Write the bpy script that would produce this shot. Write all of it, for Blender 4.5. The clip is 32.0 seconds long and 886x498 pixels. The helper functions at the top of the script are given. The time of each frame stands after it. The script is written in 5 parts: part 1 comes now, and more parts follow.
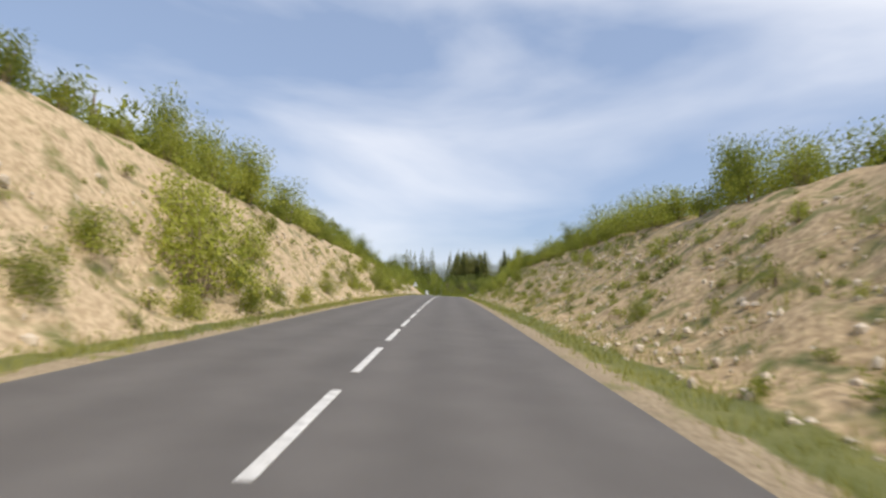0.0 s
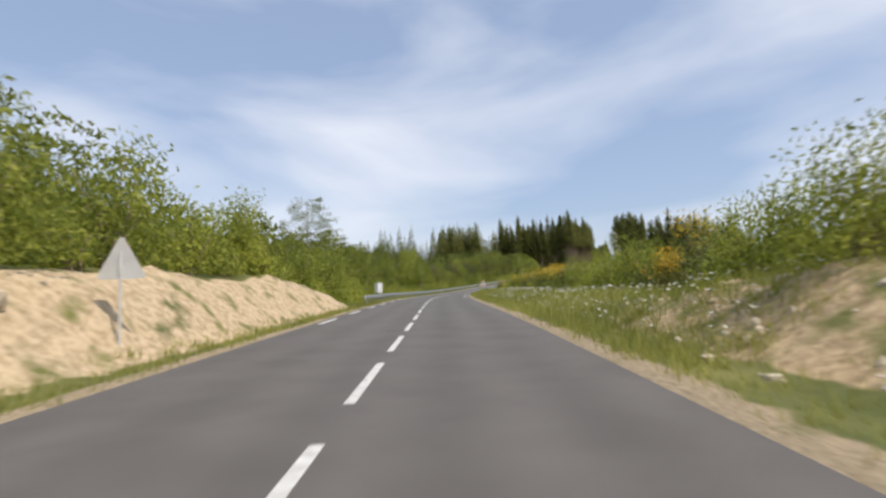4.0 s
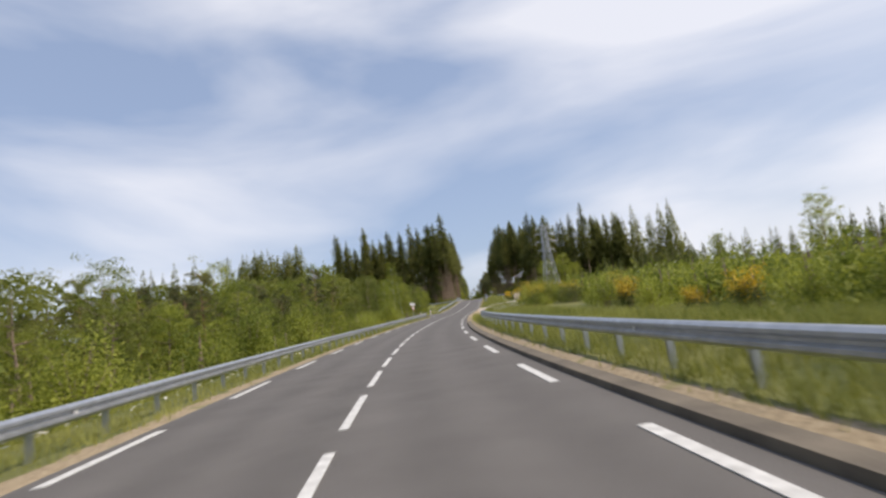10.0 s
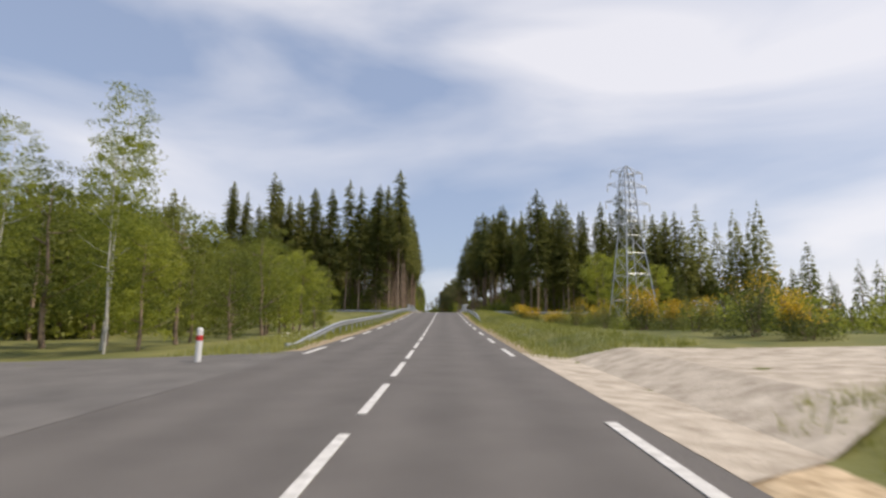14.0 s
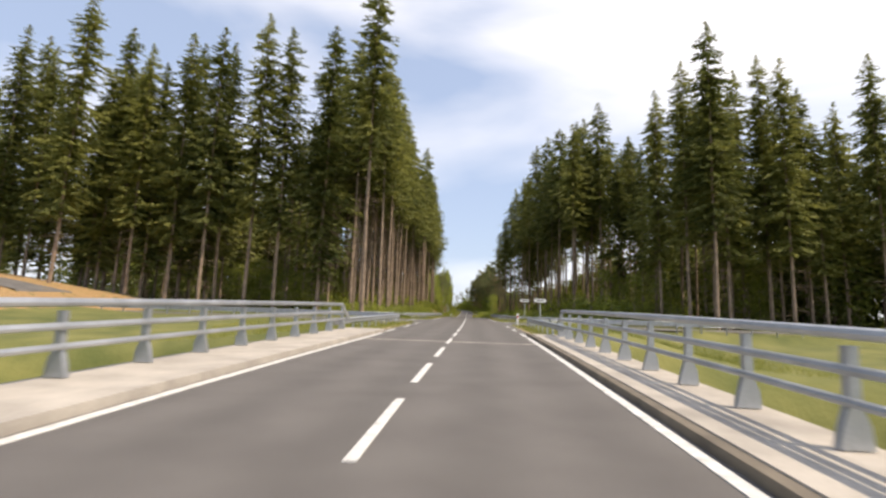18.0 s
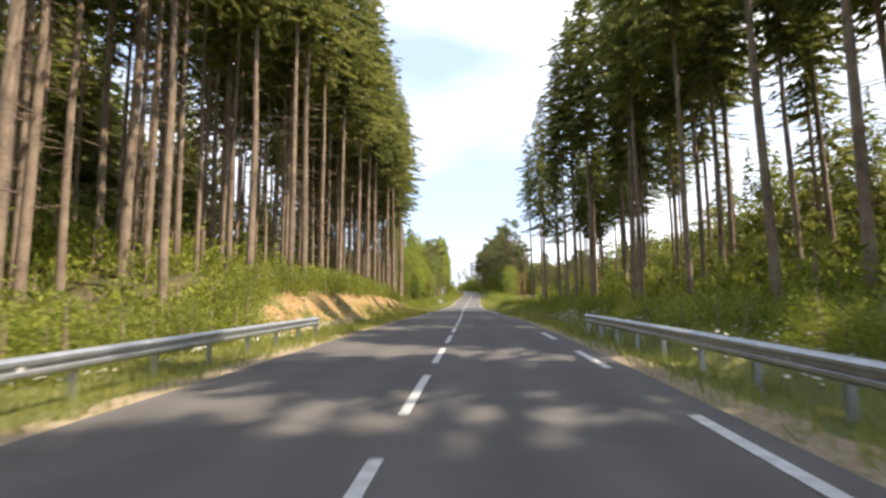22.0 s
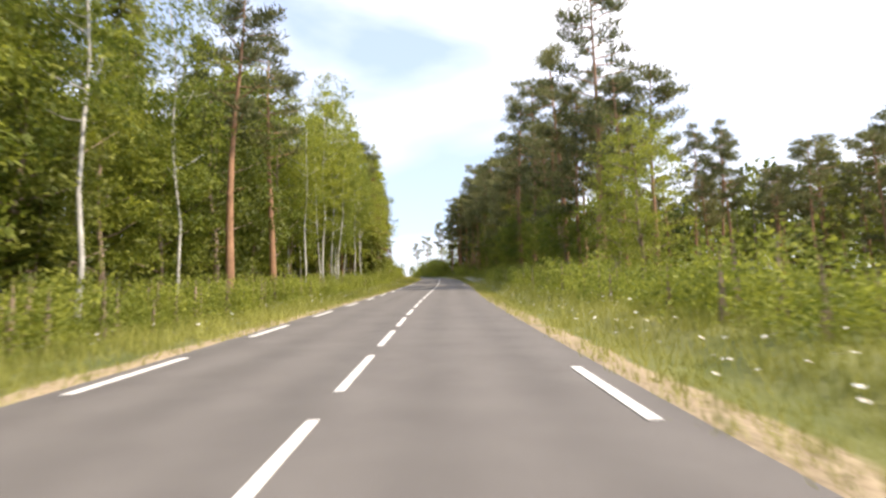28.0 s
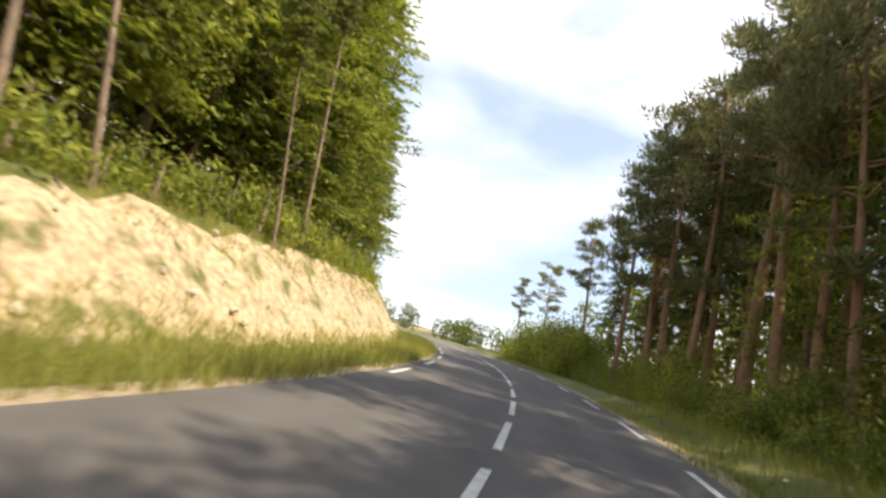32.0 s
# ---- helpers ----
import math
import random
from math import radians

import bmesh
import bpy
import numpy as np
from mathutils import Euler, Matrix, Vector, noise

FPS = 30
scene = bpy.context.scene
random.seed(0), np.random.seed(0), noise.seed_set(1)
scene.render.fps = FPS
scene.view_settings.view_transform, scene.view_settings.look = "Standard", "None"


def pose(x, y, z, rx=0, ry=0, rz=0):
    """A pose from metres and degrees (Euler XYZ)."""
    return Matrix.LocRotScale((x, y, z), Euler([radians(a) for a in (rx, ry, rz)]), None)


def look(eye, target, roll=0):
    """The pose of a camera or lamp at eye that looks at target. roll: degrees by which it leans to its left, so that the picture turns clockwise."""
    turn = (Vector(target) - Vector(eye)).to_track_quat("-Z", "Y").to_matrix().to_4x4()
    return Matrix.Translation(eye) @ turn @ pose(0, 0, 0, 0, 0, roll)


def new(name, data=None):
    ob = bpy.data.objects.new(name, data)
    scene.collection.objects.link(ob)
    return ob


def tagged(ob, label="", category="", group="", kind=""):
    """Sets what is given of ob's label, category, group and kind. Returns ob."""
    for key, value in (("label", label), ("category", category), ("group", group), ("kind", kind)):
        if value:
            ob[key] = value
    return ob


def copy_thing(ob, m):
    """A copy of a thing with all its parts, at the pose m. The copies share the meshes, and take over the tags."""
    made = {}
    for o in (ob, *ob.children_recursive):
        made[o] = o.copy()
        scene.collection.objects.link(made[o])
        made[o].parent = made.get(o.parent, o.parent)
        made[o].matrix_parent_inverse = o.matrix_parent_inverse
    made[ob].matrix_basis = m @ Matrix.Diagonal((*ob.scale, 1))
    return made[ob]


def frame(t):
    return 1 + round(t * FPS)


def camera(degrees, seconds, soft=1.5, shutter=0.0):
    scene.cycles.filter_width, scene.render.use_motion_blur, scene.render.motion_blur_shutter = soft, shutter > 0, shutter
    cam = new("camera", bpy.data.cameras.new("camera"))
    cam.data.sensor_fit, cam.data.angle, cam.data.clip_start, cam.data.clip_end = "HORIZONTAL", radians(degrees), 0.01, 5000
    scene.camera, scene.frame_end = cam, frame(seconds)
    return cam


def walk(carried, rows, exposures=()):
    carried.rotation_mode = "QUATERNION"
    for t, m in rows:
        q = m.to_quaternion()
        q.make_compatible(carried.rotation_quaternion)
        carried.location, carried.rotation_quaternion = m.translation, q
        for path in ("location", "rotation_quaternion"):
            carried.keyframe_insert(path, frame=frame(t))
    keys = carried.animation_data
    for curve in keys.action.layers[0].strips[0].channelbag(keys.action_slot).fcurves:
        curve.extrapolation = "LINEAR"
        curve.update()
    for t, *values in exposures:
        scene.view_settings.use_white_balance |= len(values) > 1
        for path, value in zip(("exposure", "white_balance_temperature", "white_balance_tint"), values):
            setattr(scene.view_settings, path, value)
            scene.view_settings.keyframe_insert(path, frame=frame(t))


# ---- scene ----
cam = camera(80.5, 32.0, soft=2.6, shutter=0.15)
PATH = [
    (0, (0.003, 0.001, 1.251), (0.257, 1.973, 1.469), 3.0),
    (0.5, (1.604, 11.926, 1.783), (1.863, 13.898, 1.992), 1.8),
    (1, (3.150, 23.851, 2.288), (3.440, 25.825, 2.432), -0.1),
    (1.5, (4.676, 35.770, 2.778), (4.992, 37.734, 2.990), -0.5),
    (2, (6.300, 47.695, 3.235), (6.607, 49.663, 3.411), -0.2),
    (2.5, (8.079, 59.658, 3.648), (8.379, 61.630, 3.794), 0.1),
    (3, (9.893, 71.535, 3.977), (10.201, 73.503, 4.148), -0.7),
    (3.5, (11.742, 83.313, 4.270), (12.058, 85.281, 4.437), -1.5),
    (4, (13.622, 95.010, 4.535), (13.941, 96.978, 4.694), -2.1),
    (4.5, (15.514, 106.647, 4.772), (15.830, 108.620, 4.857), -2.6),
    (5, (17.396, 118.249, 4.968), (17.732, 120.219, 5.040), -3.0),
    (5.5, (19.247, 129.792, 5.093), (19.630, 131.754, 5.171), -4.0),
    (6, (21.041, 141.233, 5.136), (21.504, 143.174, 5.267), -6.7),
    (6.5, (22.937, 152.555, 5.159), (23.504, 154.462, 5.355), -10.5),
    (7, (25.050, 163.734, 5.220), (25.724, 165.609, 5.397), -11.2),
    (7.5, (27.663, 174.721, 5.258), (28.383, 176.582, 5.395), -12.3),
    (8, (30.674, 185.530, 5.291), (31.401, 187.386, 5.462), -8.5),
    (8.5, (33.814, 196.088, 5.370), (34.615, 197.915, 5.519), -10.2),
    (9, (37.107, 206.442, 5.527), (37.977, 208.227, 5.766), -9.9),
    (9.5, (40.805, 216.675, 5.766), (41.696, 218.444, 6.045), -7.5),
    (10, (44.885, 226.776, 6.071), (45.825, 228.516, 6.367), -7.7),
    (10.5, (49.321, 236.747, 6.424), (50.313, 238.461, 6.704), -7.9),
    (11, (54.057, 246.614, 6.800), (55.102, 248.293, 7.100), -7.3),
    (11.5, (59.054, 256.400, 7.216), (60.140, 258.056, 7.496), -7.4),
    (12, (64.222, 266.130, 7.661), (65.290, 267.795, 7.959), -4.3),
    (12.5, (69.729, 275.635, 8.099), (70.767, 277.314, 8.417), 0.1),
    (13, (75.606, 284.802, 8.536), (76.660, 286.471, 8.857), -0.7),
    (13.5, (81.607, 293.668, 8.981), (82.657, 295.347, 9.257), 1.7),
    (14, (87.520, 302.591, 9.502), (88.585, 304.249, 9.843), 0.5),
    (14.5, (93.340, 311.593, 10.059), (94.394, 313.257, 10.409), 0.1),
    (15, (99.080, 320.655, 10.652), (100.124, 322.323, 11.009), -0.1),
    (15.5, (104.764, 329.752, 11.295), (105.814, 331.425, 11.611), -0.6),
    (16, (110.444, 338.838, 12.001), (111.418, 340.559, 12.301), 3.2),
    (16.5, (116.235, 347.771, 12.756), (117.212, 349.477, 13.123), 3.0),
    (17, (122.088, 356.626, 13.613), (123.049, 358.351, 13.934), 2.9),
    (17.5, (127.975, 365.337, 14.474), (128.936, 367.062, 14.790), 2.9),
    (18, (133.698, 374.018, 15.249), (134.657, 375.746, 15.555), 2.0),
    (18.5, (139.413, 382.721, 15.869), (140.399, 384.450, 16.070), 2.4),
    (19, (145.213, 391.565, 16.358), (146.181, 393.289, 16.660), 1.7),
    (19.5, (151.100, 400.739, 16.759), (152.049, 402.490, 16.949), 2.7),
    (20, (157.038, 410.093, 17.124), (157.969, 411.840, 17.408), 2.7),
    (20.5, (163.055, 419.555, 17.556), (163.988, 421.304, 17.822), 0.5),
    (21, (169.029, 429.206, 18.036), (169.954, 430.960, 18.296), 1.2),
    (21.5, (175.062, 438.959, 18.427), (175.992, 440.711, 18.682), 0.9),
    (22, (181.108, 448.747, 18.827), (182.057, 450.491, 19.065), -0.6),
    (22.5, (187.130, 458.468, 19.209), (188.071, 460.216, 19.455), -0.1),
    (23, (193.059, 468.193, 19.533), (193.996, 469.946, 19.746), -0.2),
    (23.5, (198.994, 477.900, 19.748), (199.952, 479.643, 19.960), -1.9),
    (24, (204.771, 487.785, 19.918), (205.767, 489.508, 20.118), -3.8),
    (24.5, (210.564, 497.689, 20.069), (211.567, 499.411, 20.240), -2.1),
    (25, (216.455, 507.603, 20.290), (217.460, 509.322, 20.482), -0.3),
    (25.5, (222.634, 517.400, 20.541), (223.655, 519.109, 20.735), -2.1),
    (26, (228.722, 527.203, 20.758), (229.759, 528.904, 20.933), -1.0),
    (26.5, (234.944, 537.087, 20.977), (236.005, 538.769, 21.188), -4.3),
    (27, (241.348, 547.156, 21.246), (242.415, 548.835, 21.445), -1.3),
    (27.5, (247.854, 557.381, 21.613), (248.920, 559.061, 21.818), -0.6),
    (28, (254.436, 567.732, 22.101), (255.492, 569.417, 22.312), -0.9),
    (28.5, (261.101, 578.214, 22.715), (262.082, 579.947, 22.895), -2.9),
    (29, (267.870, 588.869, 23.442), (268.836, 590.614, 23.587), -1.0),
    (29.5, (274.681, 599.721, 24.243), (275.651, 601.463, 24.398), 0.0),
    (30, (281.616, 610.564, 25.057), (282.573, 612.313, 25.224), 1.9),
    (30.5, (288.522, 621.377, 25.865), (289.460, 623.136, 26.016), 2.8),
    (31, (295.349, 632.182, 26.622), (296.212, 633.968, 26.877), 6.6),
    (31.5, (301.994, 642.907, 27.375), (302.586, 644.779, 27.752), 12.4),
    (32, (308.147, 653.665, 28.276), (308.660, 655.551, 28.700), 14.4),
]
EXPOSURE = [(0, 0.0, 6700, 11), (7, 0.0, 6800, 12), (13, -0.08, 7000, 14), (16.5, 0.15, 7300, 14), (18, 0.45, 7400, 14), (20, 0.9, 7300, 14), (22, 1.1, 7100, 13), (23, 1.4, 7100, 14), (24, 1.2, 7000, 14), (26, 1.05, 7200, 15), (29, 1.0, 7300, 15), (30, 1.25, 7600, 14), (31, 1.25, 7700, 12), (32, 0.9, 7500, 12)]
walk(cam, [(t, look(eye, target, roll)) for t, eye, target, roll in PATH], EXPOSURE)

# ---- light ----
SUN_BEARING, SUN_HEIGHT = 142.0, 55.0
world = bpy.data.worlds.new("sky")
scene.world = world
world.use_nodes = True
wn, wl = world.node_tree.nodes, world.node_tree.links
wn.clear()
w_out = wn.new("ShaderNodeOutputWorld")
w_bg = wn.new("ShaderNodeBackground")
w_sky = wn.new("ShaderNodeTexSky")
w_sky.sky_type, w_sky.sun_disc = "NISHITA", False
w_sky.sun_elevation, w_sky.sun_rotation = radians(SUN_HEIGHT), radians(SUN_BEARING)
w_sky.air_density, w_sky.dust_density, w_sky.ozone_density = 1.0, 1.7, 1.2
w_co = wn.new("ShaderNodeTexCoord")
w_map = wn.new("ShaderNodeMapping")
w_map.inputs["Rotation"].default_value = (0, 0, radians(-28))
w_map.inputs["Scale"].default_value = (0.8, 0.55, 2.4)
w_noise = wn.new("ShaderNodeTexNoise")
w_noise.inputs["Scale"].default_value, w_noise.inputs["Detail"].default_value = 2.3, 6.0
w_noise.inputs["Roughness"].default_value, w_noise.inputs["Distortion"].default_value = 0.45, 0.45
w_ramp = wn.new("ShaderNodeValToRGB")
w_ramp.color_ramp.elements[0].position, w_ramp.color_ramp.elements[1].position = 0.47, 0.8
w_mul = wn.new("ShaderNodeMath")
w_mul.operation = "MULTIPLY"
w_mul.inputs[1].default_value = 0.72
w_mix = wn.new("ShaderNodeMix")
w_mix.data_type = "RGBA"
w_mix.inputs["B"].default_value = (7.4, 7.7, 8.3, 1)
w_bg.inputs["Strength"].default_value = 0.135
wl.new(w_co.outputs["Generated"], w_map.inputs["Vector"])
wl.new(w_map.outputs["Vector"], w_noise.inputs["Vector"])
w_fac = w_noise.outputs["Fac"]
for az, el, amount in ((24, 25, 0.1), (70, 28, 0.24)):
    w_dot, w_near = wn.new("ShaderNodeVectorMath"), wn.new("ShaderNodeMapRange")
    w_dot.operation = "DOT_PRODUCT"
    w_dot.inputs[1].default_value = (math.sin(radians(az)) * math.cos(radians(el)), math.cos(radians(az)) * math.cos(radians(el)), math.sin(radians(el)))
    w_near.inputs["From Min"].default_value, w_near.inputs["From Max"].default_value, w_near.inputs["To Max"].default_value = 0.8, 1.0, amount
    w_add = wn.new("ShaderNodeMath")
    wl.new(w_co.outputs["Generated"], w_dot.inputs[0])
    wl.new(w_dot.outputs["Value"], w_near.inputs["Value"])
    wl.new(w_near.outputs["Result"], w_add.inputs[0])
    wl.new(w_fac, w_add.inputs[1])
    w_fac = w_add.outputs[0]
wl.new(w_fac, w_ramp.inputs["Fac"])
w_veil = wn.new("ShaderNodeMix")
w_veil.data_type = "RGBA"
w_veil.inputs["Factor"].default_value, w_veil.inputs["B"].default_value = 0.48, (3.5, 4.6, 6.8, 1)
wl.new(w_ramp.outputs["Color"], w_mul.inputs[0])
wl.new(w_mul.outputs[0], w_mix.inputs["Factor"])
wl.new(w_sky.outputs["Color"], w_veil.inputs["A"])
wl.new(w_veil.outputs["Result"], w_mix.inputs["A"])
wl.new(w_mix.outputs["Result"], w_bg.inputs["Color"])
wl.new(w_bg.outputs["Background"], w_out.inputs["Surface"])
sun_data = bpy.data.lights.new("sun", "SUN")
sun_data.energy, sun_data.angle, sun_data.color = 3.4, radians(0.6), (1.0, 0.93, 0.82)
sun = new("sun", sun_data)
_b, _e = radians(SUN_BEARING), radians(SUN_HEIGHT)
to_sun = Vector((math.sin(_b) * math.cos(_e), math.cos(_b) * math.cos(_e), math.sin(_e)))
sun.matrix_world = look(to_sun * 400, (0, 0, 0))

# ---- materials ----


def material(name, dark, light, scale=3.0, rough=0.85, fine=40.0, bump=0.3, metal=0.0, spread=0.0, through_light=0.0, extra=None):
    """A surface whose colour wanders between two tones at two scales, with fine relief."""
    m = bpy.data.materials.new(name)
    m.use_nodes = True
    n, l = m.node_tree.nodes, m.node_tree.links
    b = n["Principled BSDF"]
    b.inputs["Roughness"].default_value, b.inputs["Metallic"].default_value = rough, metal
    co = n.new("ShaderNodeTexCoord")
    big, small = n.new("ShaderNodeTexNoise"), n.new("ShaderNodeTexNoise")
    big.inputs["Scale"].default_value, big.inputs["Detail"].default_value = scale, 5.0
    small.inputs["Scale"].default_value, small.inputs["Detail"].default_value = fine, 3.0
    for q in (big, small):
        l.new(co.outputs["Object"], q.inputs["Vector"])
    add = n.new("ShaderNodeMath")
    add.operation = "MULTIPLY_ADD"
    add.inputs[1].default_value = 0.45
    l.new(small.outputs["Fac"], add.inputs[0])
    half = n.new("ShaderNodeMath")
    half.operation = "MULTIPLY_ADD"
    half.inputs[1].default_value, half.inputs[2].default_value = 1.2, -0.32
    l.new(big.outputs["Fac"], half.inputs[0])
    l.new(half.outputs[0], add.inputs[2])
    fac = add.outputs[0]
    if spread:
        geo, info = n.new("ShaderNodeNewGeometry"), n.new("ShaderNodeObjectInfo")
        mixr = n.new("ShaderNodeMath")
        mixr.operation = "MULTIPLY_ADD"
        mixr.inputs[1].default_value = spread
        l.new(geo.outputs["Random Per Island"], mixr.inputs[0])
        l.new(add.outputs[0], mixr.inputs[2])
        mixo = n.new("ShaderNodeMath")
        mixo.operation = "MULTIPLY_ADD"
        mixo.inputs[1].default_value = spread * 0.8
        l.new(info.outputs["Random"], mixo.inputs[0])
        l.new(mixr.outputs[0], mixo.inputs[2])
        sub = n.new("ShaderNodeMath")
        sub.operation = "SUBTRACT"
        sub.inputs[1].default_value = spread * 0.9
        l.new(mixo.outputs[0], sub.inputs[0])
        fac = sub.outputs[0]
    ramp = n.new("ShaderNodeValToRGB")
    ramp.color_ramp.elements[0].color, ramp.color_ramp.elements[1].color = (*dark, 1), (*light, 1)
    ramp.color_ramp.elements[0].position, ramp.color_ramp.elements[1].position = 0.2, 0.85
    l.new(fac, ramp.inputs["Fac"])
    l.new(ramp.outputs["Color"], b.inputs["Base Color"])
    if bump:
        bp = n.new("ShaderNodeBump")
        bp.inputs["Strength"].default_value, bp.inputs["Distance"].default_value = bump, 0.02
        l.new(small.outputs["Fac"], bp.inputs["Height"])
        l.new(bp.outputs["Normal"], b.inputs["Normal"])
    if through_light:
        tr, mx = n.new("ShaderNodeBsdfTranslucent"), n.new("ShaderNodeMixShader")
        mx.inputs["Fac"].default_value = through_light
        l.new(ramp.outputs["Color"], tr.inputs["Color"])
        l.new(b.outputs["BSDF"], mx.inputs[1])
        l.new(tr.outputs["BSDF"], mx.inputs[2])
        l.new(mx.outputs["Shader"], n["Material Output"].inputs["Surface"])
    return m




def asphalt_material():
    """Worn grey asphalt: fine stone grain, faint patches and two polished wheel tracks in each lane."""
    m = material("asphalt", (0.108, 0.099, 0.09), (0.142, 0.131, 0.119), 0.9, 0.88, 70, 0.5)
    n, l = m.node_tree.nodes, m.node_tree.links
    b = n["Principled BSDF"]
    tone = b.inputs["Base Color"].links[0].from_socket
    across = n.new("ShaderNodeAttribute")
    across.attribute_name = "across"
    wave = n.new("ShaderNodeMath")
    wave.operation = "SINE"
    turn = n.new("ShaderNodeMath")
    turn.operation = "MULTIPLY"
    turn.inputs[1].default_value = 4.2
    l.new(across.outputs["Fac"], turn.inputs[0])
    l.new(turn.outputs[0], wave.inputs[0])
    co = n.new("ShaderNodeTexCoord")
    wide = n.new("ShaderNodeTexNoise")
    wide.inputs["Scale"].default_value, wide.inputs["Detail"].default_value = 0.16, 4.0
    l.new(co.outputs["Object"], wide.inputs["Vector"])
    both = n.new("ShaderNodeMath")
    both.operation = "MULTIPLY"
    l.new(wave.outputs[0], both.inputs[0])
    l.new(wide.outputs["Fac"], both.inputs[1])
    value = n.new("ShaderNodeMapRange")
    value.inputs["From Min"].default_value, value.inputs["From Max"].default_value = -0.6, 0.6
    value.inputs["To Min"].default_value, value.inputs["To Max"].default_value = 0.9, 1.08
    l.new(both.outputs[0], value.inputs["Value"])
    hsv = n.new("ShaderNodeHueSaturation")
    l.new(tone, hsv.inputs["Color"])
    l.new(value.outputs["Result"], hsv.inputs["Value"])
    l.new(hsv.outputs["Color"], b.inputs["Base Color"])
    return m


M_asphalt = asphalt_material()
M_side = material("worn_asphalt", (0.1, 0.094, 0.087), (0.18, 0.169, 0.155), 0.8, 0.9, 50, 0.5)
M_paint = material("road_paint", (0.42, 0.41, 0.38), (0.8, 0.79, 0.75), 6, 0.7, 45, 0.2)
M_steel = material("galvanised_steel", (0.36, 0.38, 0.4), (0.6, 0.62, 0.64), 1.5, 0.45, 30, 0.05, 0.75)
M_concrete = material("concrete", (0.3, 0.27, 0.23), (0.52, 0.47, 0.4), 1.3, 0.9, 25, 0.4)
M_kerb = material("tarred_kerb", (0.1, 0.084, 0.064), (0.21, 0.175, 0.13), 1.5, 0.9, 30, 0.5)
M_gravel = material("pale_gravel", (0.3, 0.25, 0.19), (0.62, 0.55, 0.45), 2.0, 0.95, 22, 0.9)
M_white = material("white_enamel", (0.62, 0.62, 0.6), (0.82, 0.82, 0.8), 1.2, 0.5, 20, 0.05)
M_red = material("red_film", (0.45, 0.02, 0.02), (0.62, 0.04, 0.035), 3, 0.5, 20, 0.0)
M_black = material("black_film", (0.012, 0.012, 0.012), (0.03, 0.03, 0.03), 3, 0.5, 20, 0.0)
M_grey = material("grey_sign_back", (0.5, 0.51, 0.5), (0.66, 0.66, 0.65), 2, 0.55, 20, 0.05)
M_bark = material("grey_brown_bark", (0.13, 0.095, 0.07), (0.42, 0.31, 0.22), 1.2, 0.95, 9, 1.0)
M_pine = material("orange_pine_bark", (0.2, 0.11, 0.065), (0.5, 0.28, 0.16), 1.0, 0.95, 9, 1.0)
M_birch = material("white_birch_bark", (0.2, 0.19, 0.17), (0.78, 0.76, 0.7), 1.4, 0.8, 5, 0.4)
M_needle = material("spruce_needles", (0.085, 0.105, 0.028), (0.33, 0.33, 0.09), 0.25, 0.75, 3, 0, 0, 0.5, 0.48)
M_pineneedle = material("pine_needles", (0.08, 0.095, 0.035), (0.27, 0.27, 0.1), 0.25, 0.75, 3, 0, 0, 0.5, 0.35)
M_leaf = material("broad_leaves", (0.115, 0.16, 0.02), (0.43, 0.45, 0.065), 0.3, 0.6, 3, 0, 0, 0.5, 0.5)
M_leafdark = material("oak_leaves", (0.08, 0.11, 0.018), (0.3, 0.32, 0.055), 0.3, 0.6, 3, 0, 0, 0.5, 0.5)
M_shrub = material("shrub_leaves", (0.14, 0.18, 0.024), (0.48, 0.5, 0.08), 0.4, 0.7, 3, 0, 0, 0.5, 0.48)
M_broom = material("broom_twigs", (0.065, 0.09, 0.02), (0.25, 0.265, 0.07), 0.4, 0.7, 3, 0, 0, 0.5, 0.35)
M_blossom = material("yellow_blossom", (0.5, 0.3, 0.01), (0.85, 0.58, 0.03), 2, 0.6, 10, 0, 0, 0.3, 0.2)
M_petal = material("white_petals", (0.7, 0.7, 0.66), (0.85, 0.85, 0.82), 2, 0.6, 10, 0)
M_yolk = material("yellow_flower_heart", (0.6, 0.36, 0.02), (0.75, 0.5, 0.03), 2, 0.6, 10, 0)
M_dead = material("rust_brown_needles", (0.13, 0.08, 0.03), (0.34, 0.22, 0.09), 0.3, 0.8, 3, 0, 0, 0.5, 0.3)
M_blade = material("grass_blades", (0.13, 0.165, 0.025), (0.42, 0.41, 0.1), 0.12, 0.7, 1.5, 0, 0, 0.45, 0.4)
M_rock = material("pale_limestone", (0.42, 0.34, 0.24), (0.72, 0.63, 0.5), 1.0, 0.95, 8, 0.9)


